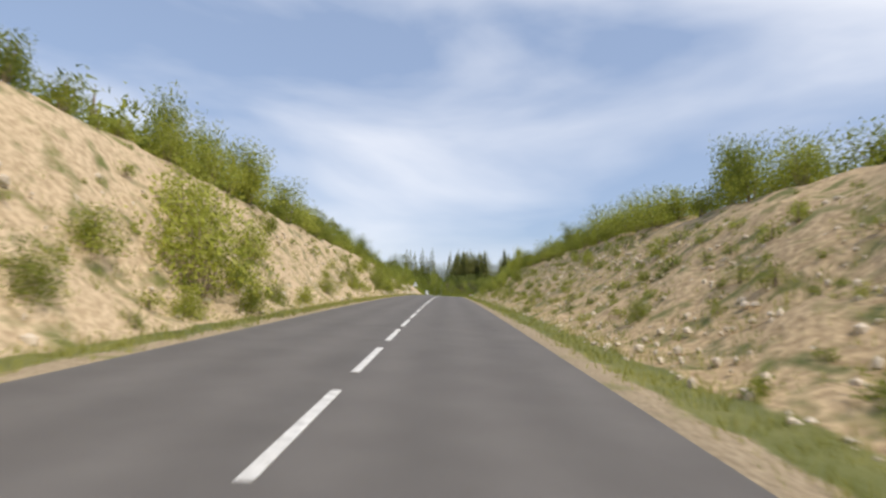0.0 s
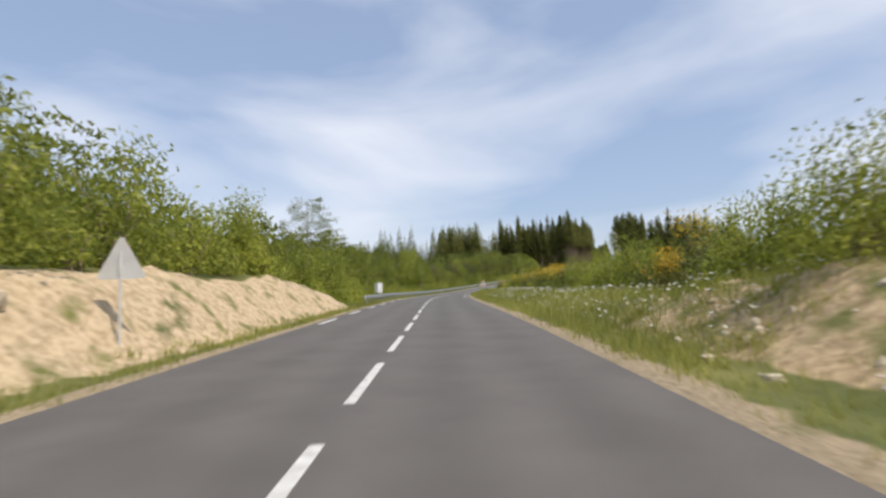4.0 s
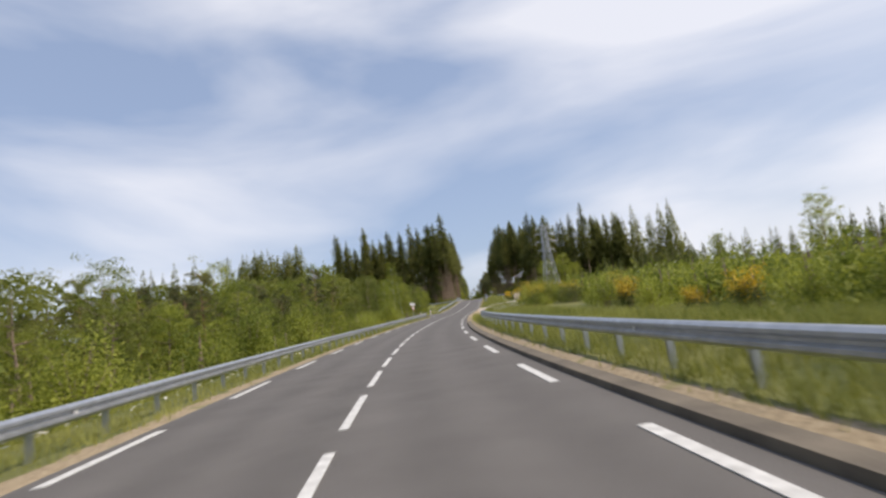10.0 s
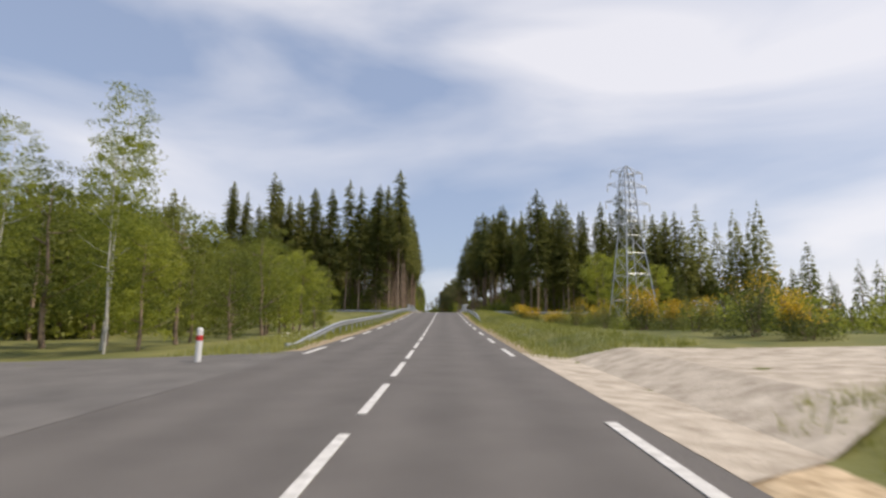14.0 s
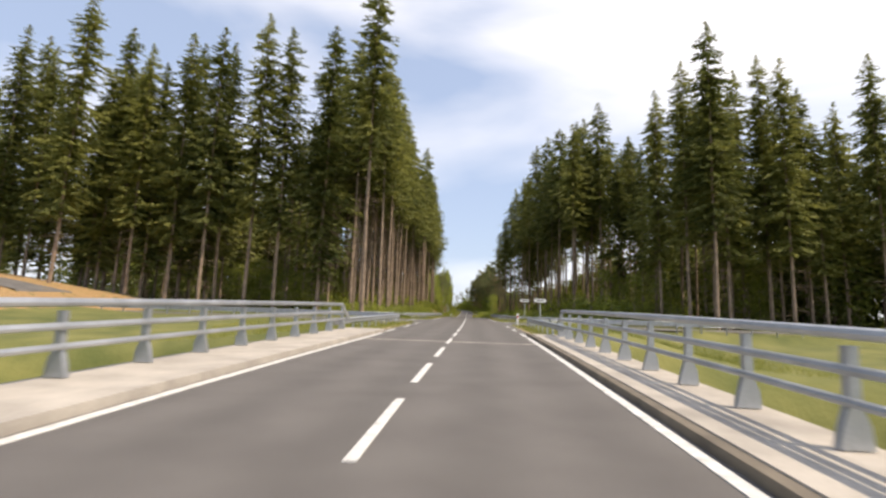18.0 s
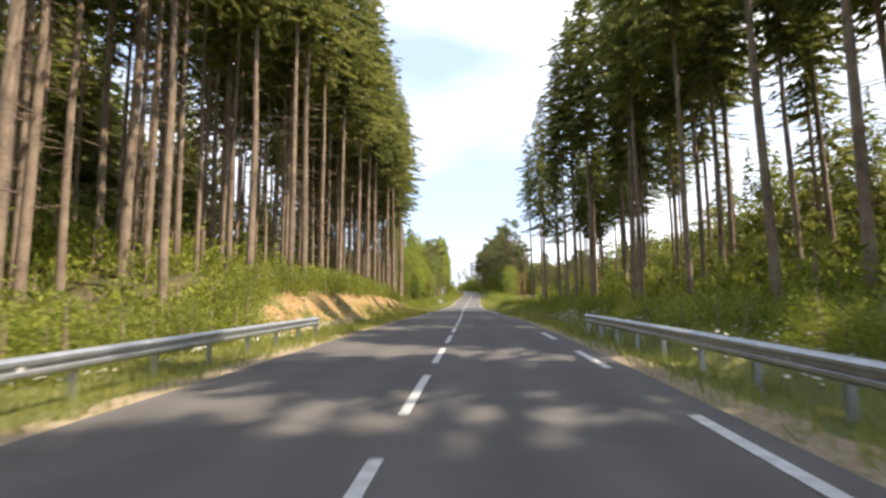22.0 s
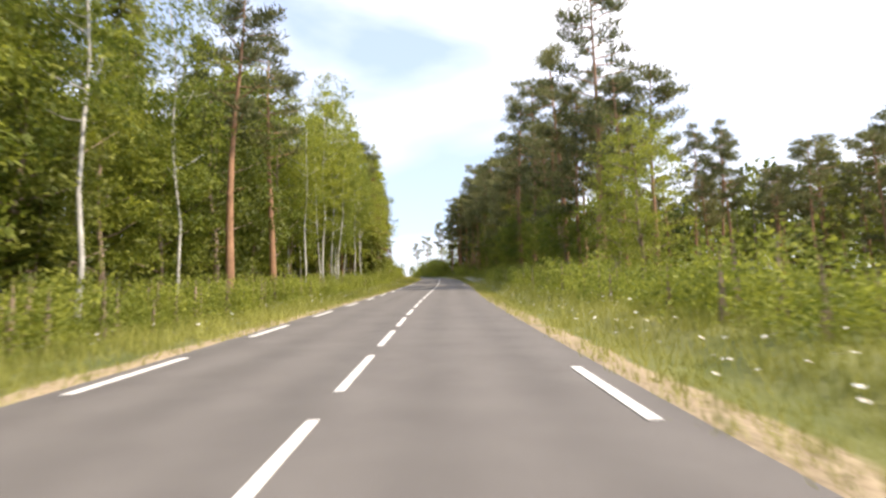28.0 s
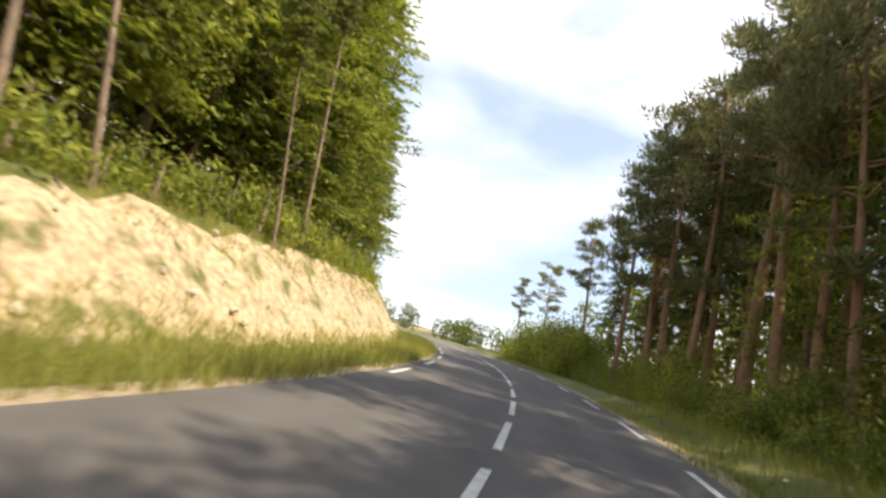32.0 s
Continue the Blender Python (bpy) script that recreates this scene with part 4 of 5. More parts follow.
def broadleaf(h, width, seed, low=0.12, n_leaf=10000, size=0.1, stems=1, thick=0.016):
    """A leafy tree with limbs and a crown of many clumps with gaps between them."""
    r = np.random.default_rng(seed)
    bm = bmesh.new()
    tips = []
    for k in range(stems):
        off = r.normal(0, 0.25 * (stems > 1), 2)
        lean = r.normal(0, 0.05 + 0.05 * (stems > 1), 2)
        stem = [(off[0] + lean[0] * z + 0.1 * math.sin(z + seed + k), off[1] + lean[1] * z + 0.1 * math.cos(z * 0.8 + seed), z) for z in np.linspace(-0.3, h * 0.88, 8)]
        limb(bm, stem, thick * h, 0.02, 7)
        for i in range(9):
            z = h * r.uniform(low, 0.85)
            q = r.uniform(0, 6.28)
            ln = width * r.uniform(0.5, 0.95) * (1.15 - z / h * 0.6)
            a = Vector((off[0] + lean[0] * z, off[1] + lean[1] * z, z))
            b = a + Vector((ln * math.cos(q), ln * math.sin(q), ln * r.uniform(0.25, 0.75)))
            mid = a.lerp(b, 0.5) + Vector((0, 0, -0.08 * ln))
            limb(bm, [a, mid, b], thick * h * 0.35, 0.012, 5)
            tips += [np.array(b), np.array(mid)]
        tips.append(np.array((off[0] + lean[0] * h, off[1] + lean[1] * h, h * 0.92)))
    clumps = []
    for t in tips:
        for _ in range(3):
            clumps.append(t + r.normal(0, 1, 3) * np.array((width * 0.22, width * 0.22, h * 0.05)))
    while len(clumps) < 190:
        z = r.uniform(low, 0.97)
        rad = width * math.sqrt(max(0.05, math.sin(math.pi * (0.12 + 0.83 * (z - low) / (1 - low))))) * r.uniform(0.4, 0.95)
        q = r.uniform(0, 6.28)
        clumps.append(np.array((rad * math.cos(q), rad * math.sin(q), z * h)))
    clumps = np.array(clumps)
    pick = r.integers(0, len(clumps), n_leaf)
    rad = r.uniform(0.25, 0.55, len(clumps))[pick] * (0.3 + 0.22 * width)
    d = r.normal(size=(n_leaf, 3))
    d *= np.minimum(1, 1.75 / np.linalg.norm(d, axis=1))[:, None]
    c = clumps[pick] + d * rad[:, None] * np.array((0.85, 0.85, 0.5))
    c[:, 2] = np.maximum(c[:, 2], 0.05)
    return bm, leaves(c, np.full(n_leaf, size), r, 0, None, 0.5)


def pine(h, width, seed, bare=0.5, n_leaf=6400):
    """A Scots pine: bare orange trunk, crooked limbs and flat tufts of needles."""
    r = np.random.default_rng(seed)
    bm = bmesh.new()
    lean = r.normal(0, 0.02, 2)
    stem = [(lean[0] * z + 0.16 * math.sin(z * 0.3 + seed), lean[1] * z + 0.1 * math.cos(z * 0.25), z) for z in np.linspace(-0.4, h * 0.97, 10)]
    limb(bm, stem, 0.0125 * h, 0.03, 8)
    tufts = []
    for i in range(34):
        z = h * (bare + (0.97 - bare) * (i + r.uniform(0, 1)) / 34)
        q = r.uniform(0, 6.28)
        u = (z / h - bare) / (1 - bare)
        ln = width * (0.5 + 0.7 * math.sin(math.pi * min(0.97, 0.25 + 0.7 * u))) * r.uniform(0.5, 1.0)
        a = Vector((lean[0] * z + 0.16 * math.sin(z * 0.3 + seed), lean[1] * z, z))
        b = a + Vector((ln * math.cos(q), ln * math.sin(q), ln * r.uniform(0.05, 0.5)))
        limb(bm, [a, a.lerp(b, 0.5) + Vector((0, 0, -0.1)), b], 0.05, 0.012, 4)
        for w in (0.55, 0.8, 1.0):
            tufts.append(np.array(a.lerp(b, w)) + r.normal(0, 0.15, 3))
    for i in range(10):
        z = r.uniform(bare * 0.3, bare) * h
        q = r.uniform(0, 6.28)
        ln = r.uniform(0.4, 1.5)
        rod(bm, (lean[0] * z + 0.16 * math.sin(z * 0.3 + seed), lean[1] * z, z), (ln * math.cos(q), ln * math.sin(q), z + 0.1 * ln), 0.02, 0.005, 4, False)
    tufts = np.array(tufts)
    pick = r.integers(0, len(tufts), n_leaf)
    d = r.normal(size=(n_leaf, 3))
    d /= np.linalg.norm(d, axis=1)[:, None]
    c = tufts[pick] + d * np.array((0.75, 0.75, 0.38)) * r.uniform(0.3, 1.1, n_leaf)[:, None]
    up = d * 0.6 + np.array((0, 0, 0.6))
    up /= np.linalg.norm(up, axis=1)[:, None]
    return bm, leaves(c, np.full(n_leaf, 0.155), r, 0, up, 0.3)


def shrub(h, width, seed, n_leaf=2400, size=0.078):
    r = np.random.default_rng(seed)
    bm = bmesh.new()
    clumps = []
    for i in range(9):
        q, ln = r.uniform(0, 6.28), width * r.uniform(0.2, 0.8)
        b = (ln * math.cos(q), ln * math.sin(q), h * r.uniform(0.5, 0.92))
        limb(bm, [(0.15 * math.cos(q), 0.15 * math.sin(q), -0.25), (b[0] * 0.4, b[1] * 0.4, b[2] * 0.5), b], 0.035, 0.008, 5)
        clumps += [b, (b[0] * 0.7, b[1] * 0.7, b[2] * 0.65), (b[0] * 1.15, b[1] * 1.15, b[2] * 0.4)]
    for i in range(6):
        q = r.uniform(0, 6.28)
        clumps.append((width * 0.75 * math.cos(q), width * 0.75 * math.sin(q), h * 0.2))
    clumps = np.array(clumps)
    pick = r.integers(0, len(clumps), n_leaf)
    c = clumps[pick] + np.clip(r.normal(0, 1, (n_leaf, 3)), -1.8, 1.8) * np.array((width * 0.21, width * 0.21, h * 0.13))
    c[:, 2] = np.abs(c[:, 2]) * 0.98 + 0.02
    up = r.normal(size=(n_leaf, 3)) * 0.8 + np.array((0, 0, 0.8))
    up /= np.linalg.norm(up, axis=1)[:, None]
    return bm, leaves(c, np.full(n_leaf, size), r, 0, up, 0.5)


def kinds(name, maker, args, bark, leaf, label, category, group):
    return [thing_from(name, *(lambda t: (t[0], bark, t[1], leaf))(maker(*a)), label, category, group) for a in args]


SPRUCE = kinds("spruce_tree", spruce, [(34, 0.46, 4.6, 11, 0.95), (32, 0.52, 4.2, 12, 0.9), (36, 0.44, 4.8, 13, 0.95)], M_bark, M_needle,
               "tall dark spruce with a bare lower trunk at the forest edge", "spruce", "spruces of the roadside forest")
EDGE = kinds("spruce_tree", spruce, [(32, 0.1, 4.8, 14, 1.05), (34, 0.2, 4.6, 15, 1.0)], M_bark, M_needle,
             "broad spruce with boughs almost down to the ground", "spruce", "spruces of the roadside forest")
MIDDLE = kinds("spruce_tree", spruce, [(32, 0.26, 4.4, 16, 1.0), (34, 0.3, 4.6, 17, 1.0)], M_bark, M_needle,
               "tall dark spruce with a dense pointed crown", "spruce", "spruces of the roadside forest")
INNER = kinds("spruce_tree", spruce, [(28, 0.66, 2.6, 18, 0.8, 60), (26, 0.7, 2.3, 19, 0.8, 60)], M_bark, M_needle,
              "thin shaded spruce with many dead lower boughs", "spruce", "spruces of the roadside forest")
SPARSE = kinds("spruce_tree", spruce, [(31, 0.34, 3.4, 21, 0.75), (29, 0.5, 3.0, 22, 0.75)], M_bark, M_needle,
               "slender thinned-out spruce with sparse drooping boughs", "spruce", "spruces of the roadside forest")
BROAD = kinds("leafy_tree", broadleaf, [(12, 3.6, 31), (10, 3.2, 32), (14, 3.8, 33, 0.1), (9, 3.0, 34, 0.06)], M_bark, M_leaf,
              "fresh green broadleaf tree in full leaf", "tree", "leafy trees beside the road")
OAK = kinds("leafy_tree", broadleaf, [(13, 4.0, 41, 0.1), (16, 4.2, 42, 0.14), (11, 3.6, 43, 0.06)], M_bark, M_leafdark,
            "dark green broadleaf tree in full leaf", "tree", "leafy trees beside the road")
BIRCH = kinds("birch_tree", broadleaf, [(15, 2.1, 51, 0.32, 5200, 0.09, 1, 0.0055), (17, 2.3, 52, 0.4, 5200, 0.09, 1, 0.0055)], M_birch, M_leaf,
              "slender birch with white bark and light foliage", "birch", "birches beside the road")
PINE = kinds("pine_tree", pine, [(18, 2.6, 61), (21, 2.7, 62, 0.5), (16, 2.8, 63, 0.32)], M_pine, M_pineneedle,
             "Scots pine with an orange bare trunk and tufted crown", "pine", "pines beside the road")
YOUNG = kinds("young_spruce", spruce, [(7, 0.05, 1.7, 71, 1.4, 4), (10, 0.06, 2.2, 72, 1.3, 4)], M_bark, M_leafdark,
              "young conifer with boughs down to the ground", "young conifer", "young conifers beside the road")
FIR = kinds("fir_tree", spruce, [(17, 0.06, 3.4, 73, 1.25, 8, 0.22), (21, 0.12, 3.8, 74, 1.15, 14, 0.22)], M_bark, M_leaf,
            "fresh green fir with boughs sweeping to the ground", "fir", "firs on the bank")
BROWN = kinds("dead_spruce", spruce, [(17, 0.12, 2.2, 75, 0.55, 40)], M_bark, M_dead,
              "dying spruce with rust-brown needles among green firs", "spruce", "dying spruces")
SHRUB = kinds("shrub", shrub, [(2.2, 1.5, 81), (3.2, 1.9, 82, 3200), (1.4, 1.0, 83, 1600, 0.058), (4.2, 2.2, 84, 4200, 0.092)], M_bark, M_shrub,
              "bushy green shrub growing beside the road", "shrub", "shrubs beside the road")


def broom(h, w, seed, share_of=0.16):
    b, v = shrub(h, w, seed, 3000, 0.066)
    n = len(v) // 3
    top = v.reshape(-1, 3, 3)
    order = np.argsort(-top[:, 0, 2] + np.random.default_rng(seed).normal(0, h * 0.2, n))
    k = int(n * share_of)
    t = thing_from("broom_bush", b, M_bark, top[order[k:]].reshape(-1, 3), M_broom, "dark green broom bush with yellow blossom", "broom bush", "broom bushes beside the road", "foliage")
    share("blossom", leaf_mesh("blossom", top[order[:k]].reshape(-1, 3), M_blossom), t, label="bright yellow blossom")
    return t


BROOM = [broom(2.4, 1.5, 91), broom(3.2, 1.9, 92, 0.1), broom(2.0, 1.3, 93, 0.3)]
MASTERS = SPRUCE + EDGE + MIDDLE + INNER + FIR + BROWN + SPARSE + BROAD + OAK + BIRCH + PINE + YOUNG + SHRUB + BROOM
USED = set()


def plant(kind, s, d, scale=1.0, turn=None, sink=0.0, tip=0.0):
    p = at(s, d)
    m = pose(p.x, p.y, p.z + ground_up(s, d) - sink, 0, 0, rng.uniform(0, 360) if turn is None else turn) @ pose(0, 0, 0, tip)
    tr = kind[int(rng.integers(0, len(kind)))]
    k = scale * rng.uniform(0.88, 1.12)
    mm = m @ Matrix.Diagonal((k, k, k * rng.uniform(0.93, 1.08), 1))
    if tr.name not in USED:
        USED.add(tr.name)
        tr.matrix_basis = mm
        return tr
    ob = copy_thing(tr, mm)
    ob.matrix_basis = mm
    return ob


def clear(s, d):
    """False on the road, its side roads, the bridge and the places kept open."""
    a = abs(d)
    if a < 4.6:
        return False
    if 446 < s < 461:
        return False
    if d < 0 and 323 < s < 336:
        return False
    if d > 0 and (327 < s < 337 or 297 < s < 327 and a < 9):
        return False
    if 400 < s < 433 and a < 30:
        return False
    return True


def belt(kind, s0, s1, d0, d1, every, scale=(0.85, 1.15), jitter=0.45, rows=1, row_gap=4.0):
    """Plants stand in rows along the road, unevenly spaced."""
    count = 0
    for r in range(rows):
        s = s0 + rng.uniform(0, every)
        while s < s1:
            d = (d0 + (d1 - d0) * (s - s0) / max(s1 - s0, 1))
            d += math.copysign(r * row_gap + rng.uniform(-0.25, 0.35) * row_gap, d)
            if clear(s, d):
                plant(kind, s, d, rng.uniform(*scale))
                count += 1
            s += every * rng.uniform(1 - jitter, 1 + jitter)
    return count


THICKET = []


def behind(s0, s1, d0, d1, every, scale, rows=2, row_gap=3.0):
    """Undergrowth behind the first row, too dense to count."""
    for r in range(rows):
        s = s0 + rng.uniform(0, every)
        while s < s1:
            d = d0 + (d1 - d0) * (s - s0) / max(s1 - s0, 1)
            d += math.copysign(r * row_gap + rng.uniform(-0.3, 0.4) * row_gap, d)
            if clear(s, d):
                THICKET.append((s, d, rng.uniform(*scale)))
            s += every * rng.uniform(0.5, 1.5)


# the cutting
belt(SHRUB, -8, 100, -12.3, -8.6, 2.2, (0.5, 0.85))
behind(20, 104, -14.0, -10.2, 2.0, (0.85, 1.3), 1)
behind(-8, 104, -14.5, -10.5, 2.4, (0.6, 1.0), 3)
belt(BROAD, -5, 120, -19, -14, 7.5, (0.28, 0.42))
belt(SHRUB, 98, 150, -8.6, -9.0, 3.0, (0.9, 1.3))
behind(98, 150, -11, -11.5, 2.4, (1.0, 1.5), 3)
belt(SHRUB, 12, 112, 14.8, 10.2, 2.0, (0.55, 0.9))
behind(40, 112, 17.0, 12.2, 2.0, (0.8, 1.2), 1)
behind(-5, 112, 18.0, 12.5, 2.6, (0.6, 1.0), 2)
belt(BROAD, 26, 112, 19.5, 14.5, 11, (0.24, 0.36))
for s, d, k in ((13, -7.6, 0.5), (17, -6.7, 1.1), (20, -6.8, 1.0), (19, -8.4, 0.8), (24, -7.8, 0.5), (30, -9.2, 0.5), (22, -5.9, 0.4), (37, -7.2, 0.4), (66, -7.2, 0.5), (70, -6.4, 0.45), (74, -8.2, 0.6),
                (76, -6.6, 0.4), (80, -6.2, 0.5), (84, -7.0, 0.45), (60, -8.2, 0.5), (92, -6.4, 0.4), (48, -6.6, 0.4), (54, -7.8, 0.45), (58, -6.4, 0.6), (62, -6.8, 0.7), (64, -6.1, 0.5), (68, -7.6, 0.7), (72, -6.9, 0.6), (67, -6.2, 0.5), (14.5, -5.8, 0.4), (19, -5.7, 0.5), (26, -5.7, 0.45), (10, -6.6, 0.35), (33, -6.2, 0.4)):
    plant(SHRUB[:3], s, d, k, sink=0.1)
for _ in range(46):
    THICKET.append((rng.uniform(40, 100), -rng.uniform(5.7, 8.4), rng.uniform(0.26, 0.42)))
for _ in range(40):
    THICKET.append((rng.uniform(4, 108), rng.uniform(6.2, 12), rng.uniform(0.26, 0.36)))
for s, d, k in ((75.3, 7.9, 0.5), (70.5, 8.6, 0.95), (84.8, 8.4, 0.4), (92, 8.8, 0.5), (26, 8.0, 0.3), (34, 10.5, 0.35), (45, 8.5, 0.3), (55, 10.5, 0.4), (60, 9.4, 0.5), (64, 8.0, 0.35), (67, 10.2, 0.6), (78, 9.6, 0.6), (81, 7.2, 0.4), (88, 7.4, 0.5), (95, 7.6, 0.5), (50, 7.4, 0.3), (40, 7.2, 0.25), (100, 8.6, 0.6), (105, 8.4, 0.8), (16, 7.2, 0.3), (21, 9.2, 0.3)):
    plant(SHRUB[:3], s, d, k, sink=0.1)
for s0, s1, d0, d1, n in ((0, 100, -11.5, -5.6, 200), (0, 110, 5.9, 13.0, 320)):
    for _ in range(n):
        THICKET.append((rng.uniform(s0, s1), rng.uniform(d0, d1), 0.1 + 0.14 * rng.uniform(0, 1) ** 2))
# the bend
belt(OAK + BROAD, 153, 210, -16, -15, 3.6, (0.75, 0.95))
belt(OAK + BROAD, 204, 213, -17, -17, 3.6, (0.6, 0.7))
belt(OAK + BROAD, 213, 240, -16.5, -16.5, 3.2, (0.78, 0.95))
belt(OAK + BROAD, 232, 254, -21, -22, 3.0, (1.0, 1.15), rows=2, row_gap=4)
belt(OAK + BROAD, 247, 322, -15, -15, 4.6, (0.48, 0.66))
belt(OAK + BROAD, 146, 322, -22, -21, 6.0, (0.6, 0.82), rows=1)
belt(SHRUB, 136, 320, -9.0, -9.5, 4.6, (0.7, 1.1))
behind(136, 322, -11.5, -11.5, 2.3, (0.9, 1.5), 2)
belt(BIRCH, 180, 250, -13.0, -15, 11, (0.55, 0.7))
for s, d, k in ((221, -12.2, 0.6), (224, -12.8, 0.65), (227, -13.5, 0.6), (219, -13.8, 0.58)):
    plant(BIRCH, s, d, k)
belt(SHRUB[:3] + BROOM, 108, 192, 10.4, 10.8, 2.5, (0.65, 1.0))
belt(SHRUB[:3] + BROOM, 192, 300, 11.0, 12.0, 3.0, (0.5, 0.74))
behind(108, 300, 13.5, 14.5, 2.2, (0.7, 1.1), 4)
belt(BROAD, 116, 290, 28, 28, 13, (0.28, 0.4))
for s, d, k in ((192, 9.0, 0.5), (196, 8.6, 0.55), (199, 9.2, 0.6), (203, 9.6, 0.6), (207, 10, 0.65), (188, 9.4, 0.5)):
    plant(SHRUB[:2] + BROOM, s, d, k)
for s, d, k in ((199.5, 4.7, 0.32), (201.5, 4.5, 0.28), (203.5, 4.6, 0.24), (198, 5.4, 0.3), (200, 5.6, 0.34)):
    plant(SHRUB[:1], s, d, k)
belt(SHRUB + BROOM, 277, 300, 9.5, 10.5, 2.4, (0.6, 0.9))
for s, d, k in ((397, -22.5, 1.0), (391, -20.5, 0.9), (398, -27, 1.05), (388, -24, 1.0), (394, -31, 1.1), (384, -28, 1.0)):
    plant(BROAD, s, d, k)
# between the bend and the bridge
for s, d, k in ((306, 11.5, 0.6), (309, 12.5, 0.8), (312, 11.8, 0.7), (315.5, 13, 0.8), (318, 12.4, 0.6), (303, 12.5, 0.8), (300, 11.5, 0.6), (321, 14, 0.7), (313, 14.5, 0.9)):
    plant(BROOM + SHRUB[:2], s, d, k)
belt(BROAD + OAK, 338, 379, -10.5, -11.0, 4.0, (0.5, 0.66))
belt(OAK + BROAD, 337, 382, -18, -16, 5.0, (0.6, 0.8))
belt(PINE, 268, 324, -22, -19, 4.0, (0.42, 0.54), rows=3, row_gap=4.5)
belt(BROAD, 280, 322, -16, -16, 7, (0.42, 0.55))
for s, d, k in ((340, -12, 0.62), (343, -14, 0.66), (338, -15, 0.6)):
    plant(BIRCH, s, d, k)
belt(BROOM, 292, 400, 12.5, 11.0, 3.4, (0.6, 0.95))
behind(338, 402, 14, 16, 3.0, (0.5, 0.9), 3)
behind(292, 326, 14, 14, 2.4, (0.6, 1.0), 3)
belt(BROOM, 296, 322, -9.5, -9.5, 4.5, (0.4, 0.6))
plant(BROAD[:1], 400, 25, 0.95)
plant(BROAD[:1], 404, 29, 0.9)
plant(BROAD[2:3], 405, 31, 0.8)
plant(BROAD[1:2], 398, 33, 0.8)
# the tall forest
belt(EDGE + MIDDLE, 457, 469, -19, -17, 4.6, (0.94, 1.08), rows=8, row_gap=4.2)
belt(EDGE, 464, 476, -46, -50, 4.4, (0.86, 1.02), rows=4, row_gap=4.0)
belt(EDGE + MIDDLE, 469, 480, -34, -34, 5.0, (0.94, 1.08), rows=4, row_gap=4.4)
belt(SPRUCE, 461, 592, -10.4, -10.0, 5.2, (0.92, 1.07), rows=1)
for r in range(1, 5):
    belt(SPRUCE + INNER, 468 + 3 * r, 598, -10 - 4.6 * r, -10 - 4.4 * r, 4.6 if r < 3 else 6.0, (0.92, 1.1))
belt(INNER, 466, 590, -14, -14, 5.4, (0.85, 1.0), rows=3, row_gap=4.0)
belt(MIDDLE, 446, 474, 30, 22, 4.6, (0.9, 1.04), rows=3, row_gap=5.5)
belt(MIDDLE, 453, 474, 36, 34, 5.0, (0.86, 1.0), rows=7, row_gap=5)
belt(MIDDLE + SPRUCE, 474, 486, 25, 22, 4.4, (0.84, 1.0), rows=3, row_gap=6)
belt(SPRUCE, 486, 502, 16.5, 15.5, 4.6, (0.9, 1.05), rows=3, row_gap=5.5)
belt(SPRUCE, 500, 550, 15.5, 12, 5.2, (0.95, 1.12), rows=3, row_gap=6)
belt(SPARSE, 546, 582, 10.5, 10.5, 8, (0.9, 1.08), rows=2, row_gap=6)
belt(SPRUCE, 556, 590, 21, 20, 5.0, (0.75, 0.9), rows=2, row_gap=5)
belt(SPARSE, 590, 606, -13, -14, 5, (0.8, 1.0), rows=2, row_gap=5)
behind(462, 590, -8.0, -8.8, 2.2, (0.4, 0.6), 1)
behind(462, 592, -9.8, -10.5, 2.0, (0.5, 0.8), 3, 2.6)
behind(460, 512, -7.0, -7.0, 1.1, (0.45, 0.7), 2, 1.5)
behind(512, 596, -8.4, -8.2, 1.3, (0.45, 0.7), 2, 1.5)
behind(470, 600, 7.4, 7.0, 1.4, (0.35, 0.55), 2, 1.6)
behind(470, 600, 9.0, 8.6, 2.0, (0.35, 0.55), 1)
behind(472, 604, 17, 16, 2.0, (1.2, 1.8), 3, 4.5)
behind(472, 598, -18, -18, 2.4, (1.1, 1.6), 2, 6)
behind(466, 600, 11.5, 10.8, 2.2, (0.35, 0.6), 3, 2.6)
# the open wood
belt(BROAD, 604, 645, -13, -12, 3.9, (0.8, 1.05), rows=2, row_gap=5)
belt(BROAD + OAK, 645, 690, -12, -11, 3.9, (0.9, 1.15), rows=2, row_gap=5)
belt(BROAD, 640, 700, -15, -15, 5, (1.2, 1.5))
belt(BIRCH + PINE[:2], 640, 690, -9.2, -9.2, 6, (0.9, 1.1))
belt(YOUNG, 600, 660, -10.0, -10.5, 12, (0.7, 1.0))
belt(EDGE, 600, 680, -17, -18, 8, (0.45, 0.66))
belt(MIDDLE, 640, 700, -20, -20, 8, (0.55, 0.7))
behind(590, 735, -6.9, -7.6, 2.6, (0.45, 0.75), 1)
behind(592, 735, -7.0, -7.4, 1.4, (0.45, 0.75), 3, 1.7)
behind(598, 800, 7.4, 7.0, 2.4, (0.5, 0.85), 1)
behind(598, 800, 9.2, 8.8, 2.0, (0.6, 1.0), 3, 2.6)
belt(PINE, 606, 690, 40, 20, 5.0, (0.55, 0.78), rows=4, row_gap=5)
belt(BIRCH, 676, 726, -9.5, -10.5, 4.5, (0.95, 1.2), rows=2, row_gap=3.5)
belt(PINE, 686, 740, -12.5, -13, 8, (0.9, 1.15), rows=2, row_gap=5)
belt(OAK + BROAD, 690, 792, -15.5, -12.5, 4.6, (1.0, 1.35), rows=2, row_gap=5)
